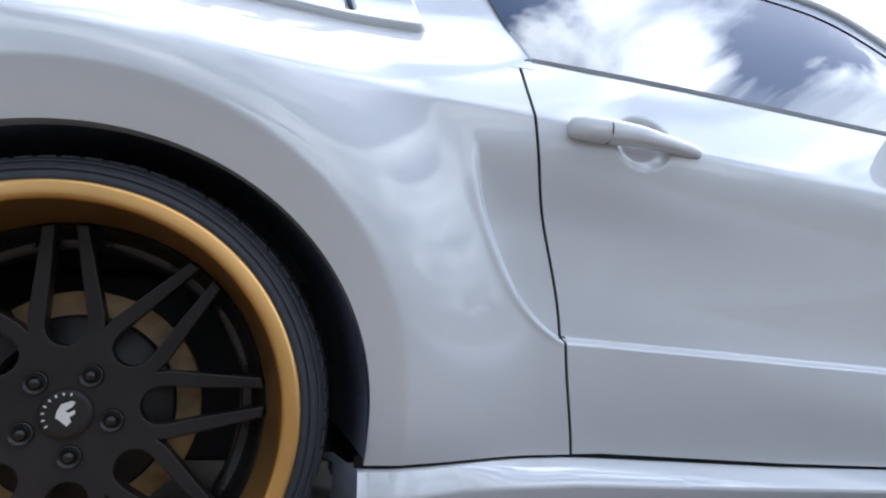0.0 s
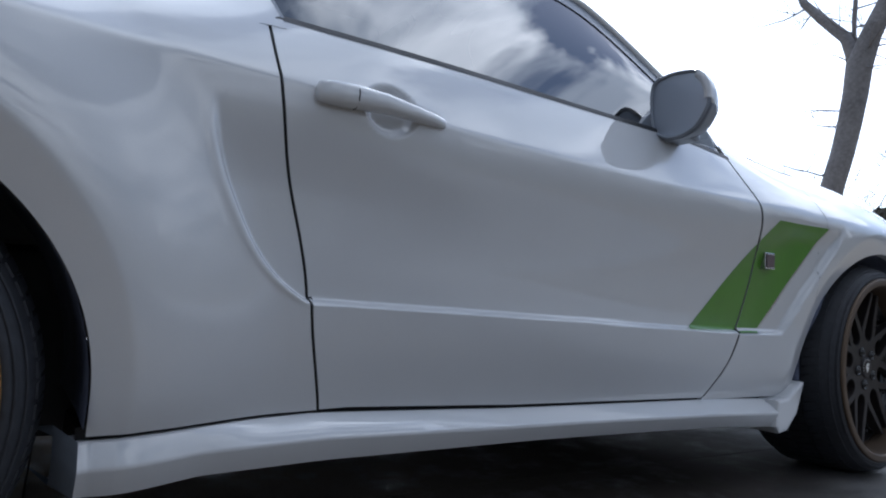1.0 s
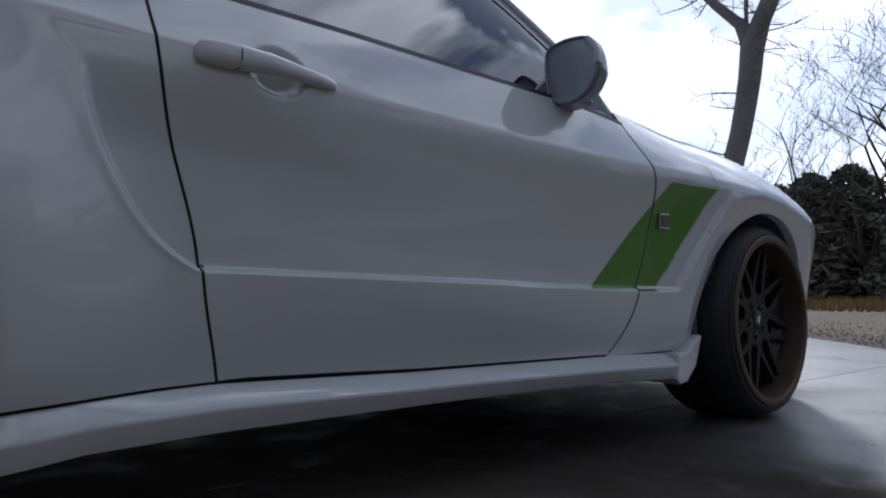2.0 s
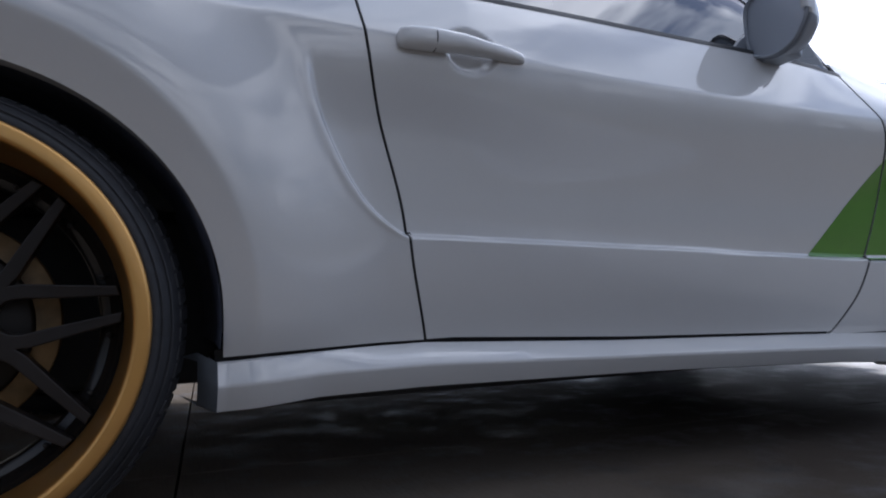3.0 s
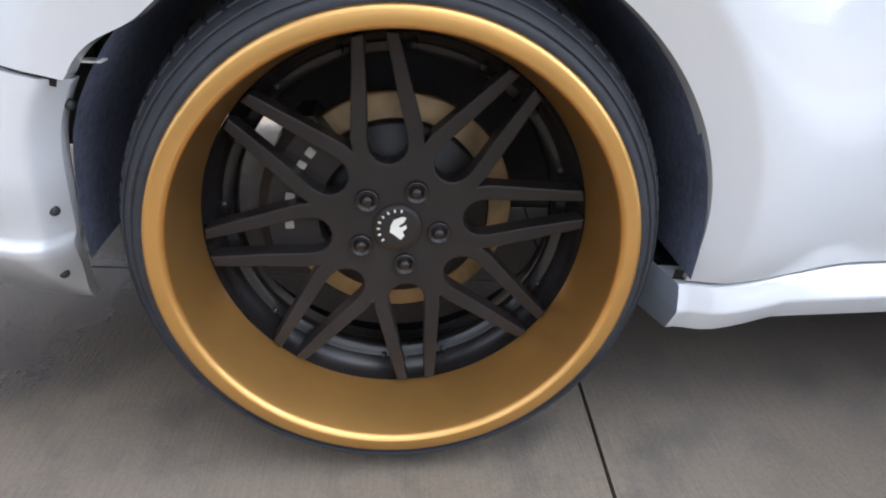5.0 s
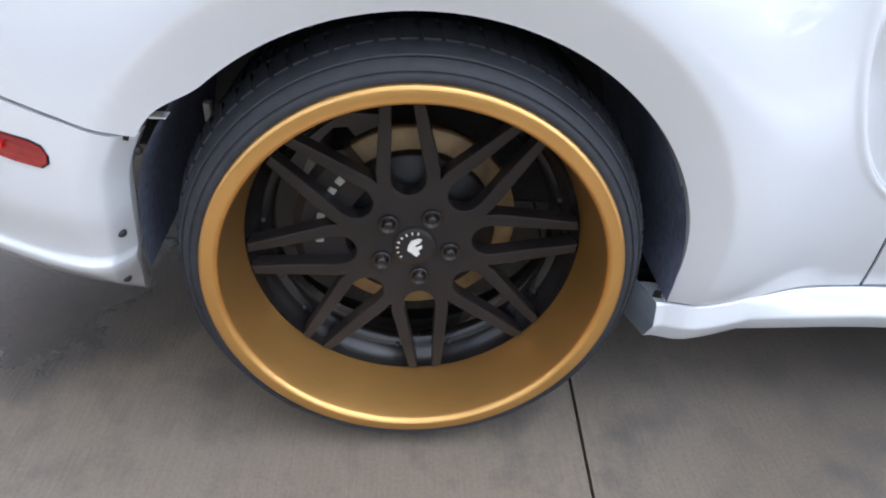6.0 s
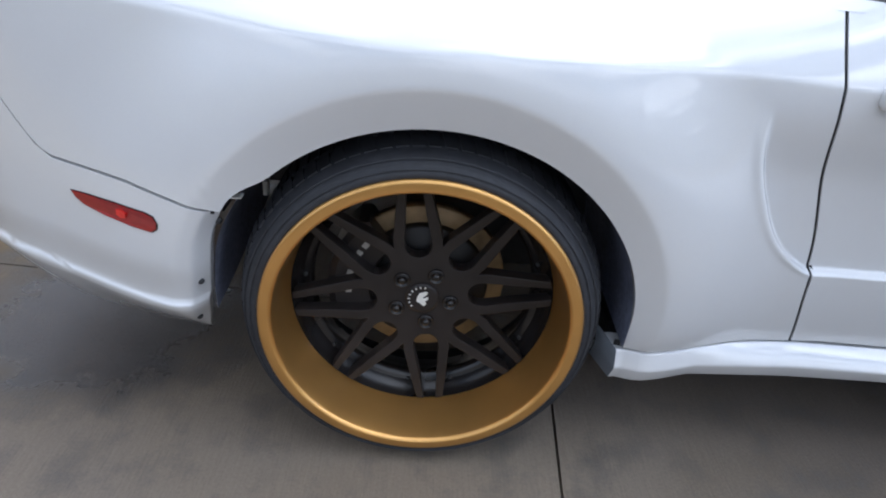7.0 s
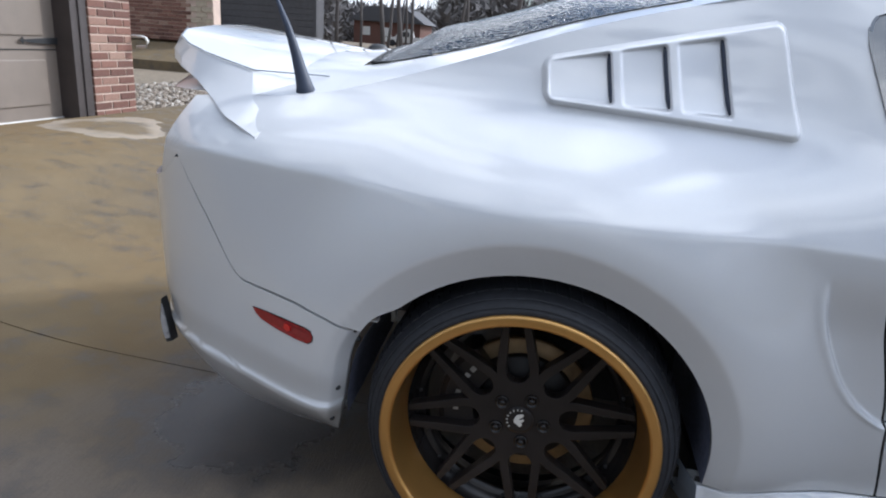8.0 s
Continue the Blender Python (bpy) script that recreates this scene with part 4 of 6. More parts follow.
def wheel(x, y, turn=0.0, side=1):
    w = part("wheel", None, car, "deep-dish wheel with gold lip and black split spokes on a low tyre")
    w.matrix_basis = pose(x, y, HUB, 0, 0, 0 if side > 0 else 180) @ pose(0, 0, 0, 0, turn, 0)
    part("tyre", TYRE, w, "black low-profile tyre")
    tagged(part("tread", TREAD, w), kind="stuff")
    part("rim", RIM_SHADED if x > 1 else RIM, w, "gold deep rim browned for shade" if x > 1 else "gold painted deep rim")
    part("inner_barrel", BARREL, w, "black inner barrel")
    out = -0.050 if x > 1 else 0.0      # the front wheels are dished less
    for piece in (part("spokes", STAR, w, "satin black spokes"), part("clamp_ring", RINGM, w), part("centre_cap", CAPM, w), part("emblem", EMB, w, "pale emblem")):
        piece.location = (0, out, 0)
    for i in range(8):
        m = part("cap_mark", TICK, w)
        m.matrix_basis = pose(0, out, 0, 0, 10 - 20 * i, 0)
    for i in range(5):
        a = radians(64.7 + 72 * i)
        nut = part("lug_nut", NUT, w)
        nut.location = (0.05715 * math.cos(a), out, 0.05715 * math.sin(a))
    for i in range(16):
        a = radians(97 + 22.5 * (i + 0.5))
        b = part("rim_bolt", STUD, w)
        b.location = (0.237 * math.cos(a), out, 0.237 * math.sin(a))
    part("brake_disc", ROT, w, "bronze brake disc")
    part("disc_hat", HATM, w)
    cal = part("caliper", CAL, w, "black brake caliper with pale marks")
    for k, (a, le) in enumerate(((141, 0.016), (149, 0.012), (158, 0.004), (168, 0.014), (177, 0.010), (184, 0.014))):
        bar = part("caliper_mark", MARK, cal)
        bar.matrix_basis = pose(0.150 * math.cos(radians(a)), 0.0205, 0.150 * math.sin(radians(a)), 0, 90 - a, 0) @ Matrix.Diagonal((le / 0.012, 1, 1, 1))
    return w


wheel(0.0, 0.0)
wheel(WB, 0.0, 20)
wheel(0.0, 2 * YC, 0, -1)
wheel(WB, 2 * YC, 0, -1)


def well_mesh(cx, side=1):
    vs, fs = [], []
    n = 36
    for i in range(n + 1):
        deg = -6 + 191 * i / n
        lip = -0.078 + 0.040 * float(sstep((deg - 150) / 26))     # it follows the flange behind the wheel
        for k, y in enumerate((lip, 0.10, 0.42)):
            yy = y if side > 0 else 2 * YC - y
            r = 0.402 if k else 0.397
            a = radians(-6 + (191, 191, 186)[k] * i / n)      # its lower end is cut at a slant
            vs.append((cx + r * math.cos(a), yy, HUB + r * math.sin(a)))
    for i in range(n):
        for j in range(2):
            fs.append((i * 3 + j, i * 3 + j + 1, (i + 1) * 3 + j + 1, (i + 1) * 3 + j))
    return mesh_of("wheel_well", vs, fs, LINER)


for cx in (0.0, WB):
    for s in (1, -1):
        part("wheel_well", well_mesh(cx, s), car, "dark felt wheel well liner")


# ---- small parts of the car ----
def on_side(x, z, lift=0.0):
    return float(side_y(x, z)) - lift


# door handle with its dished cup
def handle_mesh():
    stations = [(0.681, 0.008, 0.014), (0.685, 0.0165, 0.024), (0.70, 0.0195, 0.032), (0.74, 0.0205, 0.037), (0.80, 0.0170, 0.037), (0.86, 0.0130, 0.032), (0.90, 0.0112, 0.027), (0.924, 0.0095, 0.022), (0.932, 0.0075, 0.016), (0.935, 0.004, 0.009)]
    vs, fs = [], []
    n = 14
    for x, h, d in stations:
        zc = 0.8265 + 0.004 * (x - 0.68) / 0.25 - 0.010 * max(0, (x - 0.80) / 0.12)
        y0 = -0.094
        for i in range(n):
            a = 2 * math.pi * i / n
            c, s = math.cos(a), math.sin(a)
            vs.append((x, y0 - d * 0.5 - d * 0.5 * math.copysign(abs(c) ** 0.7, c), zc + h * math.copysign(abs(s) ** 0.7, s)))
    k = len(stations)
    for i in range(k - 1):
        for j in range(n):
            q = (j + 1) % n
            fs.append((i * n + j, i * n + q, (i + 1) * n + q, (i + 1) * n + j))
    fs += [tuple(range(n))[::-1], tuple(range((k - 1) * n, k * n))]
    return mesh_of("door_handle", vs, fs, PAINT)


part("door_handle", handle_mesh(), doors[0], "white pull handle")


seam = [(0.745, -0.094 - 0.0372 * 0.5 - 0.0192 * math.cos(radians(a)), 0.8275 + 0.0206 * math.sin(radians(a))) for a in range(-100, 101, 20)]
vs, fs = tube(seam, [0.0011] * len(seam), 6)
part("handle_seam", mesh_of("handle_seam", vs, fs, SEAM), doors[0])


# mirror
FACE = [(-0.021, 1.077), (-0.064, 1.092), (-0.115, 1.090), (-0.157, 1.078), (-0.183, 1.044), (-0.187, 1.000), (-0.172, 0.967), (-0.146, 0.938), (-0.100, 0.923), (-0.055, 0.930), (-0.025, 0.955), (-0.016, 1.015)]


def smooth_loop(pts, n):
    """A closed soft curve through points, n samples."""
    p = np.array(pts, float)
    k = len(p)
    out = []
    for i in range(n):
        s = i / n * k
        a, t = int(s), s - int(s)
        p0, p1, p2, p3 = p[(a - 1) % k], p[a % k], p[(a + 1) % k], p[(a + 2) % k]
        out.append(0.5 * (2 * p1 + (p2 - p0) * t + (2 * p0 - 5 * p1 + 4 * p2 - p3) * t * t + (3 * p1 - p0 - 3 * p2 + p3) * t ** 3))
    return out


LOOP = smooth_loop(FACE, 44)
MC = np.array((-0.105, 1.0))


def loft(name, stations, mat, cap=True):
    """Copies of the mirror's outline, scaled about its middle, joined along x."""
    vs, fs, n = [], [], len(LOOP)
    for x, s, dz in stations:
        for q in LOOP:
            y, z = MC + (q - MC) * s
            vs.append((x, y, z + dz))
    for i in range(len(stations) - 1):
        for j in range(n):
            k = (j + 1) % n
            fs.append((i * n + j, (i + 1) * n + j, (i + 1) * n + k, i * n + k))
    if cap:
        fs.append(tuple(range((len(stations) - 1) * n, len(stations) * n))[::-1])
    return mesh_of(name, vs, fs, mat)


mirror = part("mirror", loft("mirror", [(1.626, 0.97, 0), (1.622, 1.0, 0), (1.638, 0.985, 0), (1.660, 0.91, -0.002), (1.682, 0.77, -0.006), (1.697, 0.53, -0.012), (1.702, 0.25, -0.015)], PAINT), car, "white door mirror with shade greyed into its lower shell, misted glass")
# grey on the lower faces puts the shade into the white shell
mirror.data.materials.append(MIRROR_SHELL)
for p in mirror.data.polygons:
    p.material_index = 0 if p.center.z > 0.99 else 1
part("mirror_bezel", loft("mirror_bezel", [(1.640, 0.975, 0), (1.618, 0.985, 0), (1.614, 0.955, 0), (1.620, 0.90, 0)], MIRROR_SHELL, False), mirror, "grey mirror bezel")
part("mirror_glass", loft("mirror_glass", [(1.6225, 0.93, 0), (1.6215, 0.85, 0), (1.620, 0.4, 0), (1.6198, 0.02, 0)], MIRROR), mirror, "grey mirror glass")
# white strip added for the sunlit part of the housing
cap_pts = [q for q in LOOP if q[0] < -0.148 and q[1] > 0.998]
vs, fs = [], []
for q in cap_pts:
    for x, s in ((1.616, 0.80), (1.611, 0.84), (1.611, 1.0), (1.622, 1.008), (1.645, 0.975)):
        y, z = MC + (q - MC) * s
        vs.append((x, y, z))
for i in range(len(cap_pts) - 1):
    for k in range(4):
        fs.append((i * 5 + k, i * 5 + k + 1, i * 5 + k + 6, i * 5 + k + 5))
part("mirror_cap", mesh_of("mirror_cap", vs, fs, PAINT), mirror, "pale cap strip for the sunlit outer edge")
foot = bmesh.new()
box_bm(foot, (1.63, -0.11, 0.925), (1.70, 0.0, 0.955), 0.01)
part("mirror_foot", from_bm("mirror_foot", foot, MIRROR_SHELL), mirror)
tri = [(1.56, 0.952), (1.925, 0.934), (1.84, 1.02), (1.80, 1.06), (1.70, 1.06), (1.60, 0.99)]
part("mirror_base", prism("mirror_base", tri, -0.022, 0.03, PILLAR, 0.006), car, "dark mirror base")

# green stripe on door and wing, with a badge
def stripe_left(z):
    return 1.770 + (z - 0.457) * (2.093 - 1.770) / (0.780 - 0.457)


def stripe_right(z):
    return 2.083 + (z - 0.450) * (2.330 - 2.083) / (0.765 - 0.450)


def seam_cross():
    z = 0.46
    while stripe_left(z) < float(DOOR_R(z)) - 0.004 and z < 0.78:
        z += 0.001
    return z


zx = seam_cross()


def stripe_grid(left, right, z0, z1):
    n = 40
    v = np.linspace(0, 1, n)
    Z = np.repeat((z0 + (z1 - z0) * v)[:, None], 16, 1)
    u = np.linspace(0, 1, 16)[None, :]
    X = left(Z) * (1 - u) + right(Z) * u
    return X, Z


door_right = lambda z: np.maximum(DOOR_R(z) - 0.004, stripe_left(z))
wing_left = lambda z: np.maximum(DOOR_R(z) + 0.004, stripe_left(z))
part("stripe", skin("stripe", *stripe_grid(stripe_left, door_right, 0.458, zx), GREEN, 0.0005, 1, 0.0012), doors[0], "bright green vinyl stripe")
part("stripe", skin("stripe", *stripe_grid(wing_left, stripe_right, 0.452, 0.772), GREEN, 0.0005, 1, 0.0012), car, "bright green vinyl stripe")
zp = np.linspace(0.452, 0.772, 40)
part("pinstripe", ribbon("pinstripe", np.stack([stripe_right(zp) + 0.004, zp], -1), 0.006, CHROME, 0.0014), car, "silver pinstripe")
bz0, bz1, bx0, bx1 = 0.634, 0.681, 2.062, 2.112
yb = on_side(2.087, 0.657)
badge = part("badge", box("badge", (bx0, yb - 0.012, bz0), (bx1, yb + 0.012, bz1), CHROME, 0.002), car, "small square silver badge")
part("badge_face", box("badge_face", (bx0 + 0.005, yb - 0.0145, bz0 + 0.005), (bx1 - 0.005, yb - 0.010, bz1 - 0.005), mat_simple("badge_enamel", (0.10, 0.06, 0.06), 0.3), 0.001), badge)

# side marker in the rear bumper
mk = [(-0.607, 0.563), (-0.585, 0.562), (-0.53, 0.556), (-0.475, 0.548), (-0.460, 0.542), (-0.454, 0.532), (-0.456, 0.521), (-0.466, 0.514), (-0.50, 0.519), (-0.55, 0.530), (-0.585, 0.541), (-0.600, 0.552)]


def follow(name, outline, mat, lift, depth):
    bm = bmesh.new()
    a = [bm.verts.new((x, float(bumper_y(x, z)) - lift, z)) for x, z in outline]
    b = [bm.verts.new((x, float(bumper_y(x, z)) + depth, z)) for x, z in outline]
    n = len(a)
    bm.faces.new(a)
    for i in range(n):
        j = (i + 1) % n
        bm.faces.new((a[i], b[i], b[j], a[j]))
    bmesh.ops.triangulate(bm, faces=[f for f in bm.faces if len(f.verts) > 4])
    return from_bm(name, bm, mat)


marker = part("side_marker", follow("side_marker", mk, RED, 0.003, 0.01), car, "red side marker lens")
frame_o = [(x + (-0.003 if x < -0.55 else 0.002), z + (0.002 if z > 0.537 else -0.002)) for x, z in mk]
part("marker_frame", follow("marker_frame", frame_o, SEAM, 0.001, 0.01), marker)
part("marker_bulb", follow("marker_bulb", [(-0.524, 0.546), (-0.514, 0.547), (-0.508, 0.541), (-0.509, 0.533), (-0.517, 0.531), (-0.525, 0.537)], REDHOT, 0.0045, 0.006), marker)

# fasteners of the bumper at the arch
FAST = lathe("fastener", [(0.0001, -0.004), (0.004, -0.004), (0.0065, -0.001), (0.0065, 0.004)], TRIM, 14)
FAST_AT = ((-0.366, -0.093, 0.520), (-0.410, -0.061, 0.391), (-0.434, -0.014, 0.287))
for x, y, z in FAST_AT:
    f = part("fastener", FAST, car)
    f.matrix_basis = pose(x, float(bumper_y(x, z)) - 0.001, z, 0, 0, 40)
part("liner_tag", box("liner_tag", (-0.368, 0.234, 0.430), (-0.356, 0.252, 0.464), WHITE, 0.001), car, "small torn white tag in the wheel well")
part("bracket_tab", box("bracket_tab", (-0.345, -0.076, 0.567), (-0.322, -0.056, 0.5695), WHITE, 0.001), car, "torn pale bracket tab")

# antenna
vs, fs = tube([(-0.556, 0.095, 1.008), (-0.556, 0.095, 1.022), (-0.560, 0.096, 1.036), (-0.568, 0.098, 1.060), (-0.584, 0.104, 1.104), (-0.606, 0.112, 1.158), (-0.634, 0.122, 1.211), (-0.636, 0.122, 1.216)], [0.023, 0.0225, 0.0185, 0.0150, 0.0112, 0.008, 0.0045, 0.001], 18)
part("antenna", mesh_of("antenna", vs, fs, SLOT), car, "short black antenna")

# louvred cover on the rear pillar


def louvre_mesh():
    nu, nv = 190, 70
    u = np.linspace(0, 1, nu)[None, :]
    v = np.linspace(0, 1, nv)[:, None]
    xb, zb = -0.036 + u * 0.524, 1.038 + u * (1.006 - 1.038)
    xt, zt = -0.050 + u * 0.500, 1.140 + u * (1.252 - 1.140)
    X, Z = xb * (1 - v) + xt * v, zb * (1 - v) + zt * v
    wide, high = 0.50, 0.10 + 0.14 * u

    def inset(u0, u1, v0, v1, r):
        """Metres inside a round-cornered field of the cover."""
        a = np.abs(u - (u0 + u1) / 2) * wide - (u1 - u0) / 2 * wide + r
        b = (np.abs(v - (v0 + v1) / 2) - (v1 - v0) / 2) * high + r
        return r - np.hypot(np.maximum(a, 0), np.maximum(b, 0)) - np.minimum(np.maximum(a, b), 0)
    lift = 0.027 * sstep(inset(0, 1, 0, 1, 0.030) / 0.017) - 0.003
    deep = np.zeros_like(X)
    for u0, u1 in ((0.03, 0.297), (0.325, 0.524), (0.553, 0.753)):
        r = np.clip((u - u0) / (u1 - u0), 0, 1)
        deep = np.maximum(deep, (0.003 + 0.017 * r) * sstep(inset(u0, u1, 0.13, 0.90, 0.010) / 0.007))
    Y = side_y(X, Z) - lift + deep
    P = np.stack([X, Y, Z], -1).reshape(-1, 3)
    fs = [(i * nu + j, i * nu + j + 1, (i + 1) * nu + j + 1, (i + 1) * nu + j) for i in range(nv - 1) for j in range(nu - 1)]
    return mesh_of("louvre_cover", P, fs, PAINT)


louvre = part("louvre_cover", louvre_mesh(), car, "white louvred quarter window cover with three slots")
for u, v0, v1 in ((0.294, 0.17, 0.87), (0.521, 0.17, 0.88), (0.750, 0.17, 0.88)):
    path = []
    for v in np.linspace(v0, v1, 8):
        x = (-0.036 + u * 0.524) * (1 - v) + (-0.050 + u * 0.500) * v
        z = (1.038 - 0.032 * u) * (1 - v) + (1.140 + 0.112 * u) * v
        path.append((x - 0.003, float(side_y(x, z)) - 0.009, z))
    vs, fs = tube(path, [0.0035] + [0.0060] * 6 + [0.0035], 10)
    part("slot", mesh_of("slot", vs, fs, SLOT), louvre)

# boot spoiler: sections from the tip on the quarter panel, over the deck, to the other tip
# each section: lower edge, break of the side face, upper edge, front on the deck
def deck_z(x, y):
    zr = float(TOP_Z(x))
    f = (YC - y) / (YC - float(side_y(x, zr)))
    return zr + float(CROWN(x)) * (1 - f * f)


def flush(x, z, proud):
    return (x, float(side_y(x, z)) - proud, z)


SEC = [(flush(-0.608, 0.932, 0.001), flush(-0.606, 0.938, 0.002), flush(-0.603, 0.942, 0.000), flush(-0.600, 0.946, -0.004)),
       (flush(-0.650, 0.951, 0.012), flush(-0.642, 0.977, 0.004), flush(-0.634, 0.984, 0.001), flush(-0.618, 0.990, -0.004)),
       (flush(-0.696, 0.967, 0.016), flush(-0.694, 1.016, 0.004), (-0.706, 0.145, 1.056), (-0.560, 0.150, 1.030)),
       ((-0.765, 0.055, 0.996), (-0.769, 0.116, 1.033), (-0.780, 0.170, 1.070), (-0.690, 0.200, 1.046)),
       ((-0.848, 0.140, 1.026), (-0.860, 0.168, 1.053), (-0.861, 0.202, 1.086), (-0.712, 0.230, 1.050)),
       ((-0.925, 0.205, 1.047), (-0.934, 0.222, 1.068), (-0.929, 0.245, 1.102), (-0.716, 0.280, 1.052)),
       ((-0.990, 0.285, 1.062), (-0.998, 0.298, 1.086), (-0.990, 0.316, 1.118), (-0.720, 0.345, 1.056)),
       ((-1.035, 0.400, 1.080), (-1.044, 0.405, 1.106), (-1.034, 0.420, 1.136), (-0.730, 0.440, 1.062)),
       ((-1.064, 0.610, 1.096), (-1.074, 0.612, 1.122), (-1.062, 0.620, 1.150), (-0.740, 0.630, 1.070)),
       ((-1.074, 0.830, 1.102), (-1.084, 0.830, 1.130), (-1.072, 0.830, 1.158), (-0.742, 0.830, 1.076))]
SEC = [s if i < 2 else s[:3] + ((-0.575 - 0.01 * min(i, 6), s[3][1], deck_z(-0.575 - 0.01 * min(i, 6), s[3][1]) - 0.002),) for i, s in enumerate(SEC)]
SEC += [tuple((x, 2 * YC - y, z) for x, y, z in s) for s in SEC[-2::-1]]
vs, fs = [], []
for low, brk, top, lead in SEC:
    inward = 0.03 if low[1] < YC else -0.03
    lx = min(1.0, max(0.0, (-0.62 - low[0]) / 0.2))
    m1 = tuple(0.72 * a + 0.28 * b for k, (a, b) in enumerate(zip(top, lead)))
    m2 = tuple(0.35 * a + 0.65 * b for k, (a, b) in enumerate(zip(top, lead)))
    under = (low[0] + 0.10 * lx + 0.01, low[1] + inward * (0.4 + lx), low[2] - 0.025 * lx - 0.004)
    vs += [lead, m2, m1, top, brk, low, under]
K = 7
for i in range(len(SEC) - 1):
    for j in range(K):
        q = (j + 1) % K
        fs.append((i * K + j, i * K + q, (i + 1) * K + q, (i + 1) * K + j))
fs += [tuple(range(K)), tuple(range((len(SEC) - 1) * K, len(SEC) * K))[::-1]]
sp = mesh_of("boot_spoiler", vs, fs, PAINT)
sp.set_sharp_from_angle(angle=radians(24))
spoiler = part("boot_spoiler", sp, car, "white ducktail boot spoiler")
mod = spoiler.modifiers.new("soft", "BEVEL")
mod.width, mod.segments, mod.limit_method, mod.angle_limit = 0.004, 3, "ANGLE", radians(24)
mod.harden_normals = True
edge_line = [(x + 0.004, y - 0.002 if y < YC else y + 0.002, z + 0.0015) for (_, _, (x, y, z), _) in SEC[2:8]]
vs, fs = tube(edge_line, [0.0016] * len(edge_line), 6)
part("spoiler_seam", mesh_of("spoiler_seam", vs, fs, PILLAR), spoiler)


def top_at(x, y, lift=0.001):
    zr = float(TOP_Z(x))
    yr = float(side_y(x, zr))
    f = (YC - y) / (YC - yr)
    return (x, y, zr + float(CROWN(x)) * (1 - f * f) + lift)


line = [Vector((-0.706, 0.145, 1.057)).lerp(Vector(top_at(-0.540, 0.205, 0.001)), k / 11) for k in range(12)]
vs, fs = tube(line, [0.0017] * len(line), 6)
part("lid_seam", mesh_of("lid_seam", vs, fs, PILLAR), car)
edge = [top_at(-0.474, y, 0.003) for y in np.linspace(0.9, 0.36, 10)] + [top_at(-0.472, 0.325, 0.003), top_at(-0.455, 0.313, 0.002), top_at(-0.42, 0.312, 0.000)]
vs, fs = tube(edge, [0.0045] * len(edge), 6)
part("glass_seal", mesh_of("glass_seal", vs, fs, SEAM), car)
dome = lathe("deck_nozzle", [(0.0001, -0.016), (0.018, -0.014), (0.03, -0.006), (0.034, 0.003)], TRIM, 20)
dn = part("deck_nozzle", dome, car)
dn.matrix_basis = Matrix.Translation(top_at(-0.60, 0.83, 0.0)) @ pose(0, 0, 0, -90, 0, 0)

WHITEISH = mat_simple("grey_reflector", (0.42, 0.42, 0.43), 0.3, 0.2, 0.15, 60.0)
LENS = mat_simple("smoked_red_lens", (0.05, 0.012, 0.014), 0.2, 0.0, 0.25, 60.0, 0, 0.5)
# tail lamps and lower rear trim
lamp = bmesh.new()
grid = []
for z in np.linspace(0.78, 0.945, 10):
    x0 = float(tail_edge(z))
    y0 = float(side_y(x0, z))
    grid.append([lamp.verts.new((x0 + 0.006 - 0.030 * t ** 0.8, y0 + 0.006 + 0.42 * t, z)) for t in np.linspace(0, 1, 12)])
for i in range(9):
    for j in range(11):
        lamp.faces.new((grid[i][j], grid[i][j + 1], grid[i + 1][j + 1], grid[i + 1][j]))
part("tail_lamp", from_bm("tail_lamp", lamp, LENS, True), car, "smoked dark red tail lamp")
back = bmesh.new()
box_bm(back, (-0.985, 0.36, 0.78), (-0.93, 1.30, 0.94), 0.01)
part("tail_panel", from_bm("tail_panel", back, TRIM), car)
dif = [(-0.955, 0.495), (-0.942, 0.464), (-0.905, 0.358), (-0.938, 0.351), (-0.955, 0.382), (-0.968, 0.429)]
dif = [((x + 0.935) * 0.5 - 0.932, (z - 0.42) * 0.85 + 0.408) for x, z in dif]
refl = part("rear_reflector", prism("rear_reflector", dif, 0.085, 0.115, TRIM, 0.003), car, "black lower rear corner trim")
part("reflector_face", prism("reflector_face", [(x * 0.72 - 0.947 * 0.28 + 0.004, z * 0.8 + 0.408 * 0.2) for x, z in dif], 0.081, 0.09, WHITEISH, 0.001), refl)


# ---- garage at the head of the drive ----
BRICK = mat_simple("red_brick", (0.30, 0.105, 0.06), 0.85, 0.0, 0.35, 40.0, 0.002)
oi = BRICK.node_tree.nodes.new("ShaderNodeObjectInfo")
tone = ramp_of(BRICK, oi.outputs["Random"], [(0.0, (0.13, 0.062, 0.046)), (0.4, (0.195, 0.092, 0.066)), (0.75, (0.235, 0.118, 0.085)), (1.0, (0.34, 0.22, 0.165))])
spots = noise_of(BRICK, 60.0, 4)
plug(BRICK, "Base Color", blend(BRICK, 0.5, tone, ramp_of(BRICK, spots, [(0.3, 0.5), (0.7, 1.0)]), "MULTIPLY"))
MORTAR = mat_simple("pale_mortar", (0.50, 0.39, 0.32), 0.9, 0.0, 0.2, 60.0, 0.001)
DOORP = mat_simple("taupe_garage_paint", (0.20, 0.165, 0.135), 0.5, 0.0, 0.12, 6.0, 0.0004)
CASING = mat_simple("dark_casing", (0.055, 0.045, 0.042), 0.5, 0.0, 0.2, 12.0)
STONE = mat_simple("pale_stone", (0.42, 0.36, 0.27), 0.85, 0.0, 0.3, 14.0, 0.004)
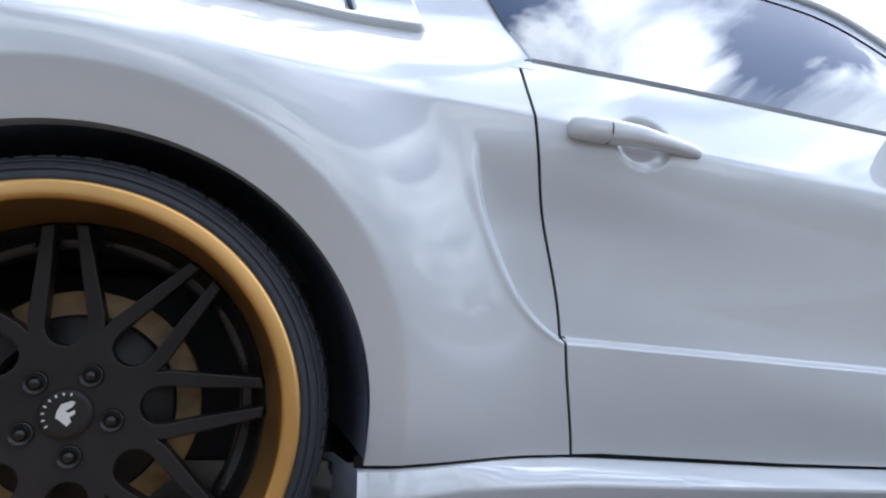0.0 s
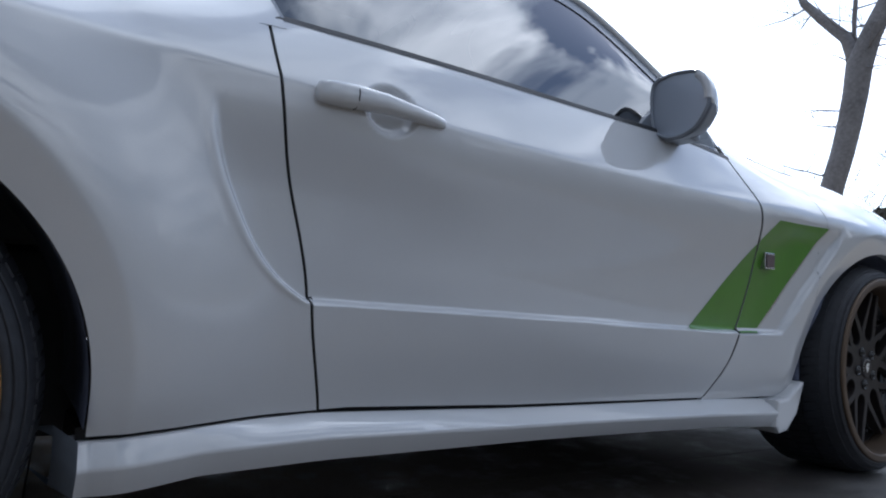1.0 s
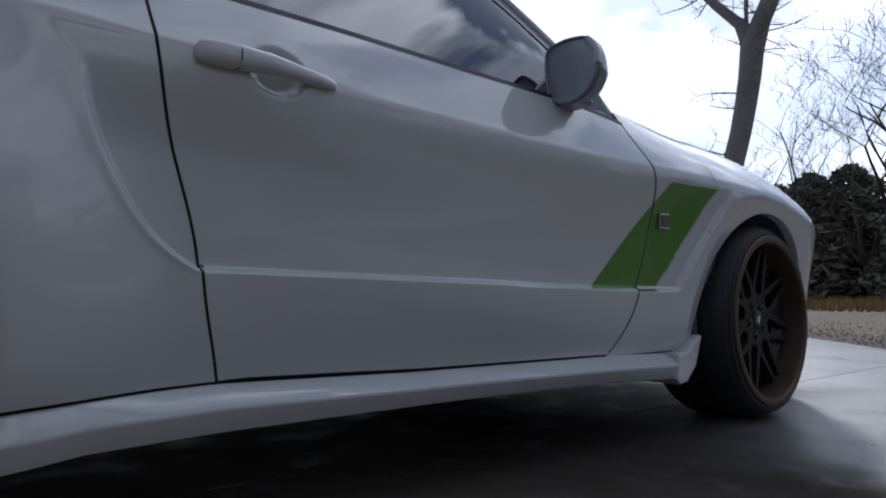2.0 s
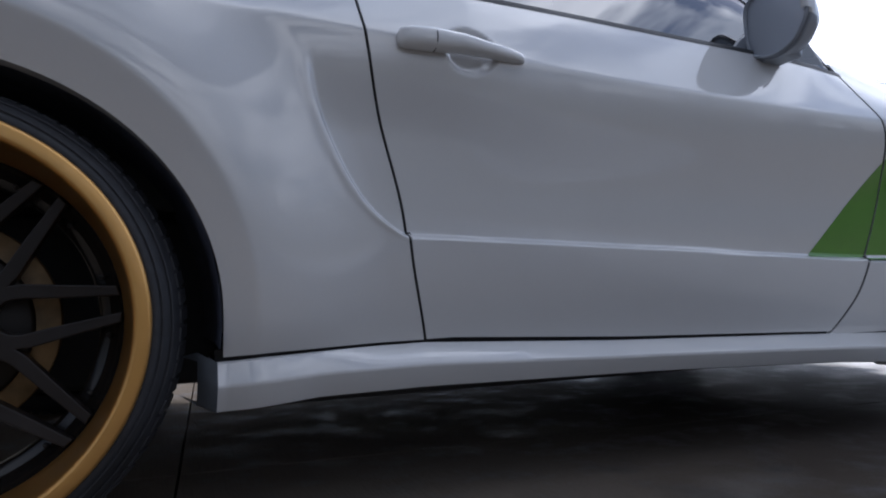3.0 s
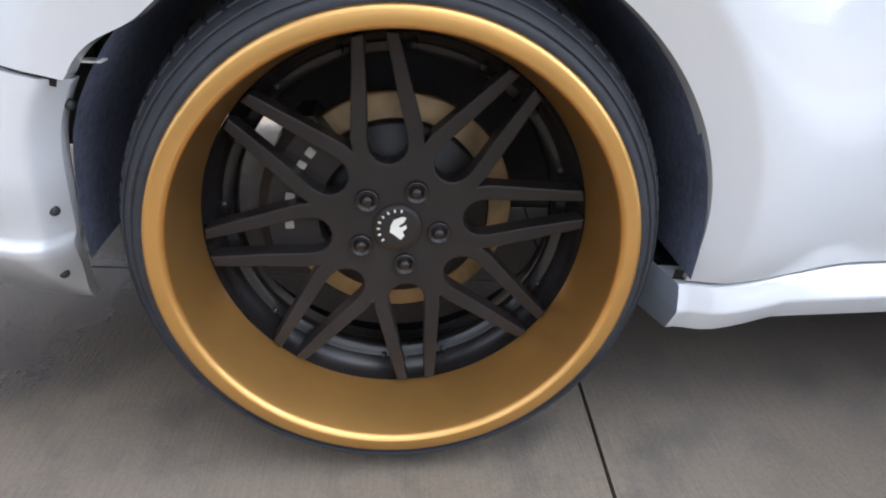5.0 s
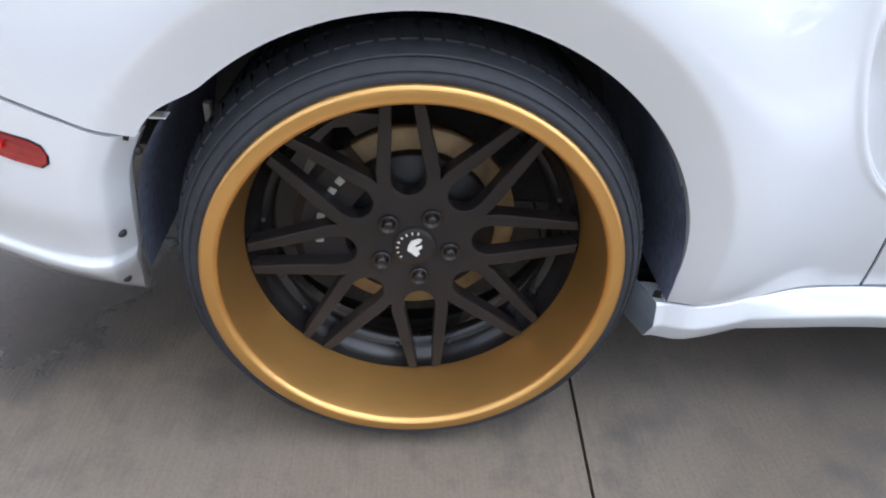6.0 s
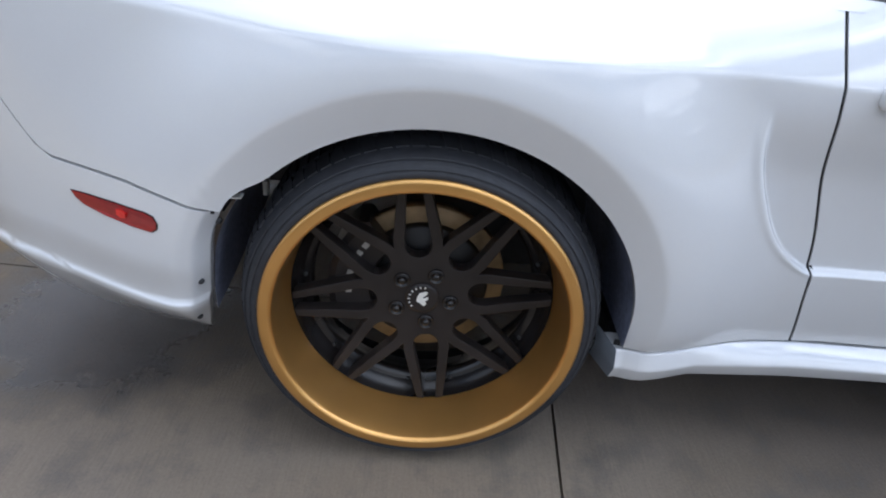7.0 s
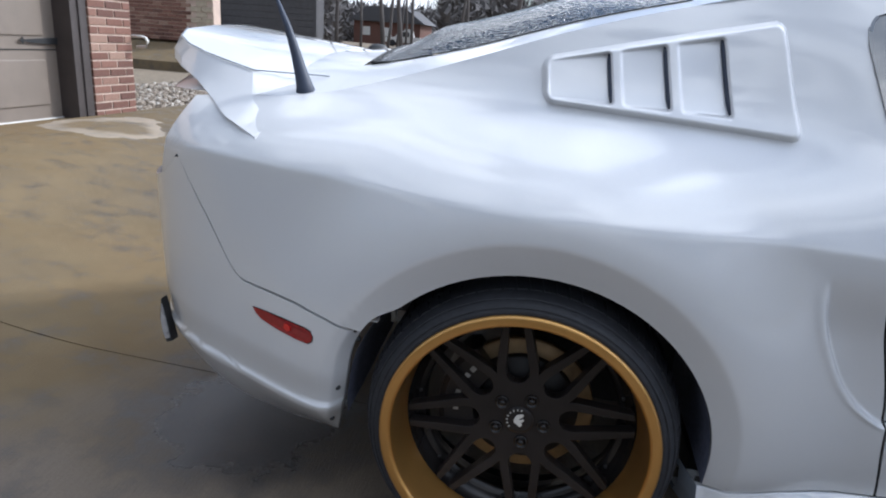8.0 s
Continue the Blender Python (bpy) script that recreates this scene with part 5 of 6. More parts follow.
SIDING = mat_simple("grey_siding", (0.065, 0.063, 0.066), 0.7, 0.0, 0.25, 8.0, 0.001)
WHITEP = mat_simple("white_plastic", (0.62, 0.61, 0.58), 0.45, 0.0, 0.1, 12.0)

GX0, GZ = -4.06, 0.29
garage_m = Matrix.Translation((GX0, 3.95, GZ)) @ pose(0, 0, 0, 0, 0, math.degrees(JA))


def wall_box(name, a, b, mat, bev=0.004):
    me = box(name, a, b, mat, bev)
    me.transform(garage_m)
    return me


wall = tagged(new("wall_garage"), "red brick garage wall with pale mortar joints", "wall", kind="structure")
# local frame: x towards the drive, y along the wall, z up
part("mortar_core", wall_box("mortar_core", (-0.36, 0.008, -0.30), (-0.008, 0.520, 2.9), MORTAR, 0), wall)
BL, BH, JT = 0.197, 0.058, 0.015
brick_full = box("brick", (-0.05, 0, 0), (0, BL, BH), BRICK, 0.004)
brick_half = box("brick_half", (-0.05, 0, 0), (0, BL / 2 - JT / 2, BH), BRICK, 0.004)
for c in range(38):
    z = -0.09 + c * (BH + JT)
    y = 0.0
    first = c % 2
    while y < 0.5:
        short = (first and y == 0.0) or y + BL > 0.545
        b = part("brick", brick_half if short else brick_full, wall)
        b.matrix_basis = garage_m @ pose(random.uniform(-0.003, 0.002), y, z, 0, 0, random.uniform(-0.3, 0.3))
        y += (BL / 2 - JT / 2 if short else BL) + JT
head = wall_box("lintel", (-0.36, -5.0, 2.25), (-0.01, 0.0, 2.9), MORTAR, 0)
part("lintel", head, wall)
gd = thing("door_1", "taupe panelled garage door with black strap hinges, closed", "garage door", kind="structure")
part("door_leaf", wall_box("door_leaf", (-0.26, -4.6, -0.02), (-0.21, -0.16, 2.3), DOORP, 0.002), gd)
for k in range(4):
    z0 = 0.02 + k * 0.56
    part("section_gap", wall_box("section_gap", (-0.215, -4.6, z0 + 0.535), (-0.206, -0.16, z0 + 0.545), SEAM, 0.001), gd)
    for q in range(5):
        y1 = -0.30 - q * 0.86
        part("panel", wall_box("panel", (-0.215, y1 - 0.62, z0 + 0.09), (-0.198, y1, z0 + 0.46), DOORP, 0.008), gd)
part("casing", wall_box("casing", (-0.22, -0.17, -0.02), (-0.03, -0.004, 2.3), CASING, 0.006), gd)
part("casing", wall_box("casing", (-0.06, -0.09, -0.02), (-0.015, -0.002, 2.3), CASING, 0.006), gd)
part("bottom_seal", wall_box("bottom_seal", (-0.215, -4.6, -0.03), (-0.194, -0.16, -0.002), WHITEP, 0.004), gd)
hinge = [(-0.165, 0.66), (-0.165, 0.60), (-0.45, 0.615), (-0.50, 0.625), (-0.515, 0.605), (-0.53, 0.625), (-0.56, 0.632), (-0.53, 0.640), (-0.515, 0.660), (-0.50, 0.640), (-0.45, 0.645)]
hb = bmesh.new()
fv = [hb.verts.new((-0.195, y, z)) for y, z in hinge]
ff = hb.faces.new(fv)
ex = bmesh.ops.extrude_face_region(hb, geom=[ff])
bmesh.ops.translate(hb, verts=[v for v in ex["geom"] if isinstance(v, bmesh.types.BMVert)], vec=(0.008, 0, 0))
bmesh.ops.triangulate(hb, faces=[f for f in hb.faces if len(f.verts) > 4])
hm = from_bm("strap_hinge", hb, TRIM)
hm.transform(garage_m)
part("strap_hinge", hm, gd, "black iron strap hinge")
part("threshold", wall_box("threshold", (-0.22, -4.6, -0.06), (0.04, -0.005, -0.012), CONCRETE, 0.006), gd)


# ---- woods and far things ----
OAKBARK = mat_simple("pale_grey_bark", (0.27, 0.26, 0.265), 0.9, 0.0, 0.4, 14.0, 0.01)
BARK = mat_simple("grey_bark", (0.085, 0.075, 0.07), 0.9, 0.0, 0.4, 14.0, 0.01)
NEEDLE = mat_simple("evergreen", (0.19, 0.18, 0.145), 0.8, 0.0, 0.5, 3.0)
GRASS = mat_simple("dry_grass", (0.30, 0.19, 0.075), 0.9, 0.0, 0.35, 3.0)


def bare_tree_mesh(name, seed, height, radius, lean=(0, 0), depth=5, first=0.35, twig=0.5):
    """A tapered trunk with forking limbs down to fine twigs, as one mesh of tubes."""
    rnd = random.Random(seed)
    V, Fc = [], []

    def limb(p, d, length, r, level):
        n = 5 if level < 2 else 4
        path, rad = [p], [r]
        for i in range(1, n + 1):
            d = (d + Vector((rnd.uniform(-1, 1), rnd.uniform(-1, 1), rnd.uniform(-0.6, 0.9))) * (0.09 + 0.05 * level)).normalized()
            path.append(path[-1] + d * length / n)
            rad.append(r * (1 - 0.55 * i / n) if level < depth else r * (1 - 0.85 * i / n))
        v, f = tube(path, rad, 8 if level == 0 else 5 if level < 3 else 3)
        b = len(V)
        V.extend(v)
        Fc.extend(tuple(b + k for k in q) for q in f)
        if level >= depth:
            return
        kids = (rnd.randint(2, 3) if level < 3 else rnd.randint(2, 3)) if level else rnd.randint(4, 6)
        for k in range(kids):
            at = rnd.uniform(first if level == 0 else 0.25, 1.0) if k else 1.0
            i = min(n - 1, int(at * n))
            q = path[i] + (path[i + 1] - path[i]) * (at * n - i)
            az = rnd.uniform(0, 2 * math.pi)
            side = Vector((math.cos(az), math.sin(az), rnd.uniform(0.0, 0.6)))
            nd = (d * rnd.uniform(0.5, 1.0) + side * rnd.uniform(0.5, 0.95)).normalized()
            limb(q, nd, length * rnd.uniform(0.48, 0.72), max(0.008, rad[i] * rnd.uniform(0.4, 0.68)), level + 1)

    limb(Vector((0, 0, -0.2)), Vector((lean[0], lean[1], 1)).normalized(), height, radius, 0)
    nv, nf = 8 * 6, 8 * 5 + 2
    return mesh_of("trunk", V[:nv], Fc[:nf], BARK), mesh_of("crown", V[nv:], [tuple(i - nv for i in f) for f in Fc[nf:]], BARK)


def plant(name, label, group, meshes, m):
    """A tree of two parts: its trunk and what grows on it."""
    t = thing(name, label, "tree", group)
    t.matrix_basis = m
    part("trunk", meshes[0], t)
    tagged(part("crown", meshes[1], t), kind="stuff")
    return t


def conifer_mesh(name, seed, height, spread):
    """A trunk with drooping boughs of many small needle clumps."""
    rnd = random.Random(seed)
    v, f = tube([(0, 0, -0.2), (0, 0, height * 0.5), (0, 0, height)], [0.16, 0.1, 0.02], 6)
    V, Fc = list(v), list(f)
    for k in range(3200):
        h = rnd.uniform(0.02, 1.0) ** 0.8
        z = height * h
        a = rnd.uniform(0, 2 * math.pi)
        lobe = 0.72 + 0.28 * math.sin(3 * a + seed + 7 * h) * math.cos(11 * h + seed)
        r = spread * lobe * (1 - h ** 2.2) ** 0.6 * rnd.uniform(0.2, 1.08) ** 0.7
        c = Vector((r * math.cos(a), r * math.sin(a), z - 0.25 * r * rnd.random()))
        s = rnd.uniform(0.10, 0.30)
        ax = Vector((rnd.uniform(-1, 1), rnd.uniform(-1, 1), rnd.uniform(-0.6, 0.6))).normalized() * s
        bx = Vector((rnd.uniform(-1, 1), rnd.uniform(-1, 1), rnd.uniform(-1, 1))).normalized() * s * 0.45
        b = len(V)
        V += [c - ax, c + bx, c + ax, c - bx, c + ax.cross(bx).normalized() * s * 0.3]
        Fc += [(b, b + 1, b + 4), (b + 1, b + 2, b + 4), (b + 2, b + 3, b + 4), (b + 3, b, b + 4)]
    return mesh_of("trunk", v, f, BARK), mesh_of("crown", V[len(v):], [tuple(i - len(v) for i in q) for q in Fc[len(f):]], NEEDLE, False)


def land(x, y):
    return float(rise(x, y)) - 0.06


# the big forked oak beyond the bonnet
def oak_mesh():
    rnd = random.Random(5)
    V, Fc = [], []
    oak = thing("bare_oak", "tall bare forked oak with a leaning grey trunk", "tree", at=(14.5, 6.0, land(14.5, 6.0)))

    def add(path, rad, n=9):
        v, f = tube(path, rad, n)
        b = len(V)
        V.extend(v)
        Fc.extend(tuple(b + k for k in q) for q in f)

    def wood(name, path, rad, n):
        v, f = tube(path, rad, n)
        part(name, mesh_of(name, v, f, OAKBARK), oak)

    def twigs(p, d, length, r, level):
        n = 4
        path, rad = [p], [r]
        for i in range(n):
            d = (d + Vector((rnd.uniform(-1, 1), rnd.uniform(-1, 1), rnd.uniform(-0.5, 0.6))) * 0.28).normalized()
            path.append(path[-1] + d * length / n)
            rad.append(r * (1 - 0.7 * (i + 1) / n))
        add(path, rad, 5 if level else 6)
        if level < 3:
            for k in range(3):
                i = rnd.randint(1, n)
                side = Vector((rnd.uniform(-1, 1), rnd.uniform(-1, 1), rnd.uniform(-0.4, 0.8))).normalized()
                twigs(path[i], (d * 0.6 + side).normalized(), length * rnd.uniform(0.4, 0.65), max(rad[i] * 0.6, 0.006), level + 1)

    trunk = [(0, 0.25, -0.2), (0, 0.1, 0.5), (0, -0.2, 1.8), (0, -0.515, 3.3), (0, -0.717, 4.0), (0, -0.854, 4.6), (0, -0.965, 5.2), (0, -1.04, 5.8), (0, -1.257, 6.38), (0, -1.525, 6.9), (0.1, -1.9, 8.0), (0.1, -2.3, 9.8)]
    wood("trunk", trunk, [0.34, 0.28, 0.24, 0.225, 0.222, 0.225, 0.235, 0.25, 0.20, 0.185, 0.15, 0.08], 14)
    left = [(0, -0.98, 5.7), (0, -0.90, 6.1), (0, -0.78, 6.47), (-0.05, -0.315, 7.02), (-0.1, 0.03, 7.47), (0, 0.5, 8.6)]
    wood("limb", left, [0.16, 0.14, 0.125, 0.11, 0.09, 0.04], 9)
    mid = [(0.05, -0.93, 6.2), (0.1, -0.90, 6.8), (0.0, -1.0, 7.6), (0.1, -0.85, 8.6)]
    wood("limb", mid, [0.05, 0.05, 0.045, 0.03], 7)
    for px, dx, n in ((trunk, None, 13), (left, None, 9), (mid, None, 6)):
        for k in range(n):
            i = rnd.randint(2 if px is trunk else 1, len(px) - 1)
            p = Vector(px[i]).lerp(Vector(px[i - 1]), rnd.random())
            twigs(p, Vector((rnd.uniform(-1, 1), rnd.choice((-1, 1)) * rnd.uniform(0.5, 1), rnd.uniform(-0.35, 0.35))).normalized(), rnd.uniform(0.7, 1.5), 0.022, 1)
    tagged(part("crown", mesh_of("crown", V, Fc, OAKBARK), oak), kind="stuff")


oak_mesh()

TREES = [bare_tree_mesh("bare_tree", 11 + k, 3.6 + 0.7 * k, 0.115 + 0.02 * k, (0.1 * (k - 1), 0.12 - 0.1 * k), 6, 0.25) for k in range(3)]
PINES = [conifer_mesh("conifer", 31 + k, 4.0 + 0.7 * k, 2.3 + 0.3 * k) for k in range(3)]
POLES = [bare_tree_mesh("tall_tree", 51 + k, 7.5 + k, 0.09 + 0.03 * k, (0.03, 0.02), 4, 0.5) for k in range(2)]
rnd = random.Random(77)
for k, (x, y, s) in enumerate([(29, 7.0, 1.10), (27, 4.6, 1.30), (31, 10.2, 1.0), (28, 2.4, 1.15), (29, 6.2, 1.5), (26, 0.5, 1.2), (30, 12, 1.2), (31, -3, 1.3), (29, -7, 1.2)]):
    plant("bare_tree", "bare winter tree with thin spreading limbs", "woodland edge", TREES[k % 3], pose(x, y, land(x, y), 0, 0, rnd.uniform(0, 360)) @ Matrix.Scale(s, 4))
for k in range(44):
    y = -16 + 0.75 * k + rnd.uniform(-0.5, 0.5)
    x = 30 + rnd.uniform(-1.6, 2.6) + 0.012 * (y - 4) ** 2
    plant("conifer", "dark evergreen at the edge of the woods", "evergreens", PINES[k % 3], pose(x, y, land(x, y), 0, 0, rnd.uniform(0, 360)) @ Matrix.Scale(rnd.uniform(0.8, 1.2), 4))
# trees on the camera's side, which the paint and glass mirror
for k in range(16):
    a = radians(200 + 9.5 * k)
    r = rnd.uniform(26, 36)
    x, y = r * math.cos(a), r * math.sin(a)
    plant("bare_tree", "bare winter tree with thin spreading limbs", "trees behind the yard", TREES[k % 3], pose(x, y, land(x, y), 0, 0, rnd.uniform(0, 360)) @ Matrix.Scale(rnd.uniform(1.0, 1.5), 4))
for k in range(16):
    x, y = rnd.uniform(-34, 6), rnd.uniform(40, 62)
    plant("tall_tree", "tall bare tree with a straight dark trunk", "woods beyond the houses", POLES[k % 2], pose(x, y, land(x, y), 0, 0, rnd.uniform(0, 360)) @ Matrix.Scale(rnd.uniform(0.8, 1.3), 4))

for k, (x, y) in enumerate(((-10.9, 30), (-8.8, 31), (-7.1, 29.5), (-2.65, 30), (-5.2, 34), (-9.6, 38), (-12.8, 40))):
    plant("tall_tree", "tall bare tree with a straight dark trunk", "woods beyond the houses", POLES[k % 2], pose(x, y, land(x, y), 0, 0, rnd.uniform(0, 360)) @ Matrix.Scale(rnd.uniform(0.9, 1.2), 4))




def ring_wood():
    """Far woods all round: many thin trunks and a haze of fine twigs, as one belt."""
    r2 = random.Random(3)
    V, Fc = [], []

    # extra height added on the unseen side, to block low sky light from the car
    def tall(a):
        return 1.0 + 0.7 * max(0.0, -math.sin(a)) ** 0.5

    def spot():
        """A place in the belt, which stands back round the far house."""
        a, r = r2.uniform(0, 2 * math.pi), r2.uniform(60, 92)
        return a, r + (40 if 101 < math.degrees(a) < 109.5 else 0)

    for k in range(3600):
        a, r = spot()
        x, y, h, w = r * math.cos(a), r * math.sin(a), r2.uniform(7, 13) * tall(a), r2.uniform(0.03, 0.09)
        lx, ly = r2.uniform(-0.6, 0.6), r2.uniform(-0.6, 0.6)
        b = len(V)
        for t in range(3):
            q = 2.1 * t
            V.append((x + w * math.cos(q), y + w * math.sin(q), -0.2))
        V.append((x + lx, y + ly, h))
        Fc += [(b, b + 1, b + 3), (b + 1, b + 2, b + 3), (b + 2, b, b + 3)]
    for k in range(26000):
        # undergrowth beyond the street
        a, r = spot()
        a = radians(84 + 0.09 * math.degrees(a)) if k % 4 else a
        if 101 < math.degrees(a) < 109.5:
            r = r2.uniform(98, 125)
        c = Vector((r * math.cos(a), r * math.sin(a), r2.uniform(-0.2, 5.5)))
        s = r2.uniform(0.5, 1.3)
        d = Vector((r2.uniform(-1, 1), r2.uniform(-1, 1), r2.uniform(0.2, 1.0))).normalized() * s
        e = Vector((-math.sin(a), math.cos(a), 0.3)) * s * 0.22
        b = len(V)
        V += [c - e, c + e, c + d]
        Fc.append((b, b + 1, b + 2))
    for k in range(95000):
        a, r = spot()
        top = (8.5 + 1.6 * math.sin(a * 9) + 1.2 * math.sin(a * 23 + 1)) * tall(a)
        c = Vector((r * math.cos(a), r * math.sin(a), r2.random() ** 1.3 * top))
        low = c.z < 0.75 * top
        s = r2.uniform(0.5, 1.1) if low else r2.uniform(0.5, 1.3)
        d = Vector((r2.uniform(-1, 1), r2.uniform(-1, 1), r2.uniform(-0.7, 1.0))).normalized() * s
        e = Vector((-math.sin(a), math.cos(a), 0.3)) * (s * 0.10 if low else 0.04)
        b = len(V)
        V += [c - e, c + e, c + d]
        Fc.append((b, b + 1, b + 2))
    return mesh_of("far_woods", V, Fc, mat_simple("winter_woods", (0.12, 0.112, 0.11), 0.9, 0.0, 0.4, 0.6), False)


tagged(new("far_woods", ring_wood()), "belt of brown winter woods in the distance", "woods", kind="stuff")


def grass_mesh():
    r2 = random.Random(9)
    V, Fc = [], []
    for k in range(9000):
        x, y = r2.uniform(18.5, 28), r2.uniform(-5, 13)
        h = r2.uniform(0.12, 0.42)
        a = r2.uniform(0, math.pi)
        w = r2.uniform(0.012, 0.03)
        z = land(x, y)
        d = Vector((math.cos(a) * w, math.sin(a) * w, 0))
        tip = Vector((x + r2.uniform(-0.15, 0.15), y + r2.uniform(-0.15, 0.15), z + h))
        b = len(V)
        V += [Vector((x, y, z)) - d, Vector((x, y, z)) + d, tip]
        Fc.append((b, b + 1, b + 2))
    return mesh_of("dry_grass", V, Fc, GRASS, False)


tagged(new("dry_grass", grass_mesh()), "strip of tan dry grass before the woods", "grass", kind="stuff")


def pebbles(name, count, area, size, mat, seed, label):
    """Loose stones strewn over an area, each a small worn lump."""
    r2 = random.Random(seed)
    bm = bmesh.new()
    bmesh.ops.create_icosphere(bm, subdivisions=1, radius=1.0)
    base = [v.co.copy() for v in bm.verts]
    tris = [tuple(v.index for v in f.verts) for f in bm.faces]
    bm.free()
    V, Fc = [], []
    for k in range(count):
        x, y = area(r2)
        s = r2.uniform(*size)
        m = pose(0, 0, 0, r2.uniform(0, 360), r2.uniform(0, 360), r2.uniform(0, 360)).to_3x3()
        sc = Vector((s, s * r2.uniform(0.6, 0.95), s * r2.uniform(0.45, 0.75)))
        o = Vector((x, y, land(x, y) + s * 0.25))
        b = len(V)
        for c in base:
            V.append(o + m @ Vector((c.x * sc.x, c.y * sc.y, c.z * sc.z)))
        Fc += [(b + i, b + j, b + q) for i, j, q in tris]
    return tagged(new(name, mesh_of(name, V, Fc, mat, False)), label, "gravel", kind="stuff")


def stone_mat(name, stops):
    m = mat_simple(name, (0.3, 0.26, 0.21), 0.8, 0.0, 0.2, 30.0)
    g = m.node_tree.nodes.new("ShaderNodeNewGeometry")
    tone = ramp_of(m, g.outputs["Random Per Island"], stops)
    sp = noise_of(m, 50.0, 3)
    plug(m, "Base Color", blend(m, 0.4, tone, ramp_of(m, sp, [(0.3, 0.55), (0.7, 1.0)]), "MULTIPLY"))
    return m


RIVER = stone_mat("river_stone", [(0.0, (0.10, 0.078, 0.058)), (0.35, (0.20, 0.16, 0.118)), (0.7, (0.30, 0.25, 0.195)), (1.0, (0.45, 0.42, 0.37))])
CHIP = stone_mat("tan_gravel_chips", [(0.0, (0.10, 0.078, 0.052)), (0.5, (0.20, 0.16, 0.11)), (1.0, (0.32, 0.27, 0.20))])
pebbles("stone_bed", 6500, lambda r: (r.uniform(-5.8, -2.4), r.uniform(4.50, 9.0)), (0.025, 0.058), RIVER, 21, "bed of tan and grey river stones beside the garage")


def verge(r):
    v = r.uniform(-2.5, 4.5)
    x, y = slab_xy(float(edge_u(v)) + abs(r.gauss(0, 1.8)) + 0.05, v)
    return x, y


pebbles("loose_gravel", 2600, verge, (0.005, 0.014), CHIP, 22, "loose tan gravel along the drive's edge")

# beyond the garage: path, second wall, column, houses
def block(name, label, category, a, b, mat, kind="structure", bev=0.01):
    return tagged(new(name, box(name, a, b, mat, bev)), label, category, kind=kind)


pipe_path = [(-4.03, 4.475, 0.992), (-3.93, 4.475, 0.996), (-3.885, 4.475, 0.985), (-3.865, 4.475, 0.952), (-3.885, 4.475, 0.908), (-3.98, 4.475, 0.900)]
vs, fs = tube(pipe_path, [0.014] * 6, 10)
pm = mesh_of("drain_pipe", vs, fs, WHITEP)
tagged(new("drain_pipe", pm), "white plastic pipe bend on the brick pillar", "pipe")

# path, second wall and column past the stone bed
def wall_of(name, label, origin, yaw, length, height, pieces, mat, core):
    """A low-detail masonry face: a mortar core with courses of pieces on its front."""
    w = tagged(new(name), label, "wall", kind="structure")
    w.matrix_basis = pose(*origin, 0, 0, yaw)
    part("mortar_core", box("mortar_core", (0, 0.01, 0), (length, 0.3, height), core, 0), w)
    pl, ph = pieces
    me = box("brick", (0, 0, 0), (pl - 0.014, 0.05, ph - 0.014), mat, 0.004)
    for c in range(int(height / ph)):
        x = -pl / 2 * (c % 2)
        while x < length - 0.02:
            if x >= -0.001 and x + pl <= length + 0.01:
                part("brick", me, w).matrix_basis = pose(x, -0.006 + random.uniform(-0.003, 0.002), c * ph)
            x += pl
    return w


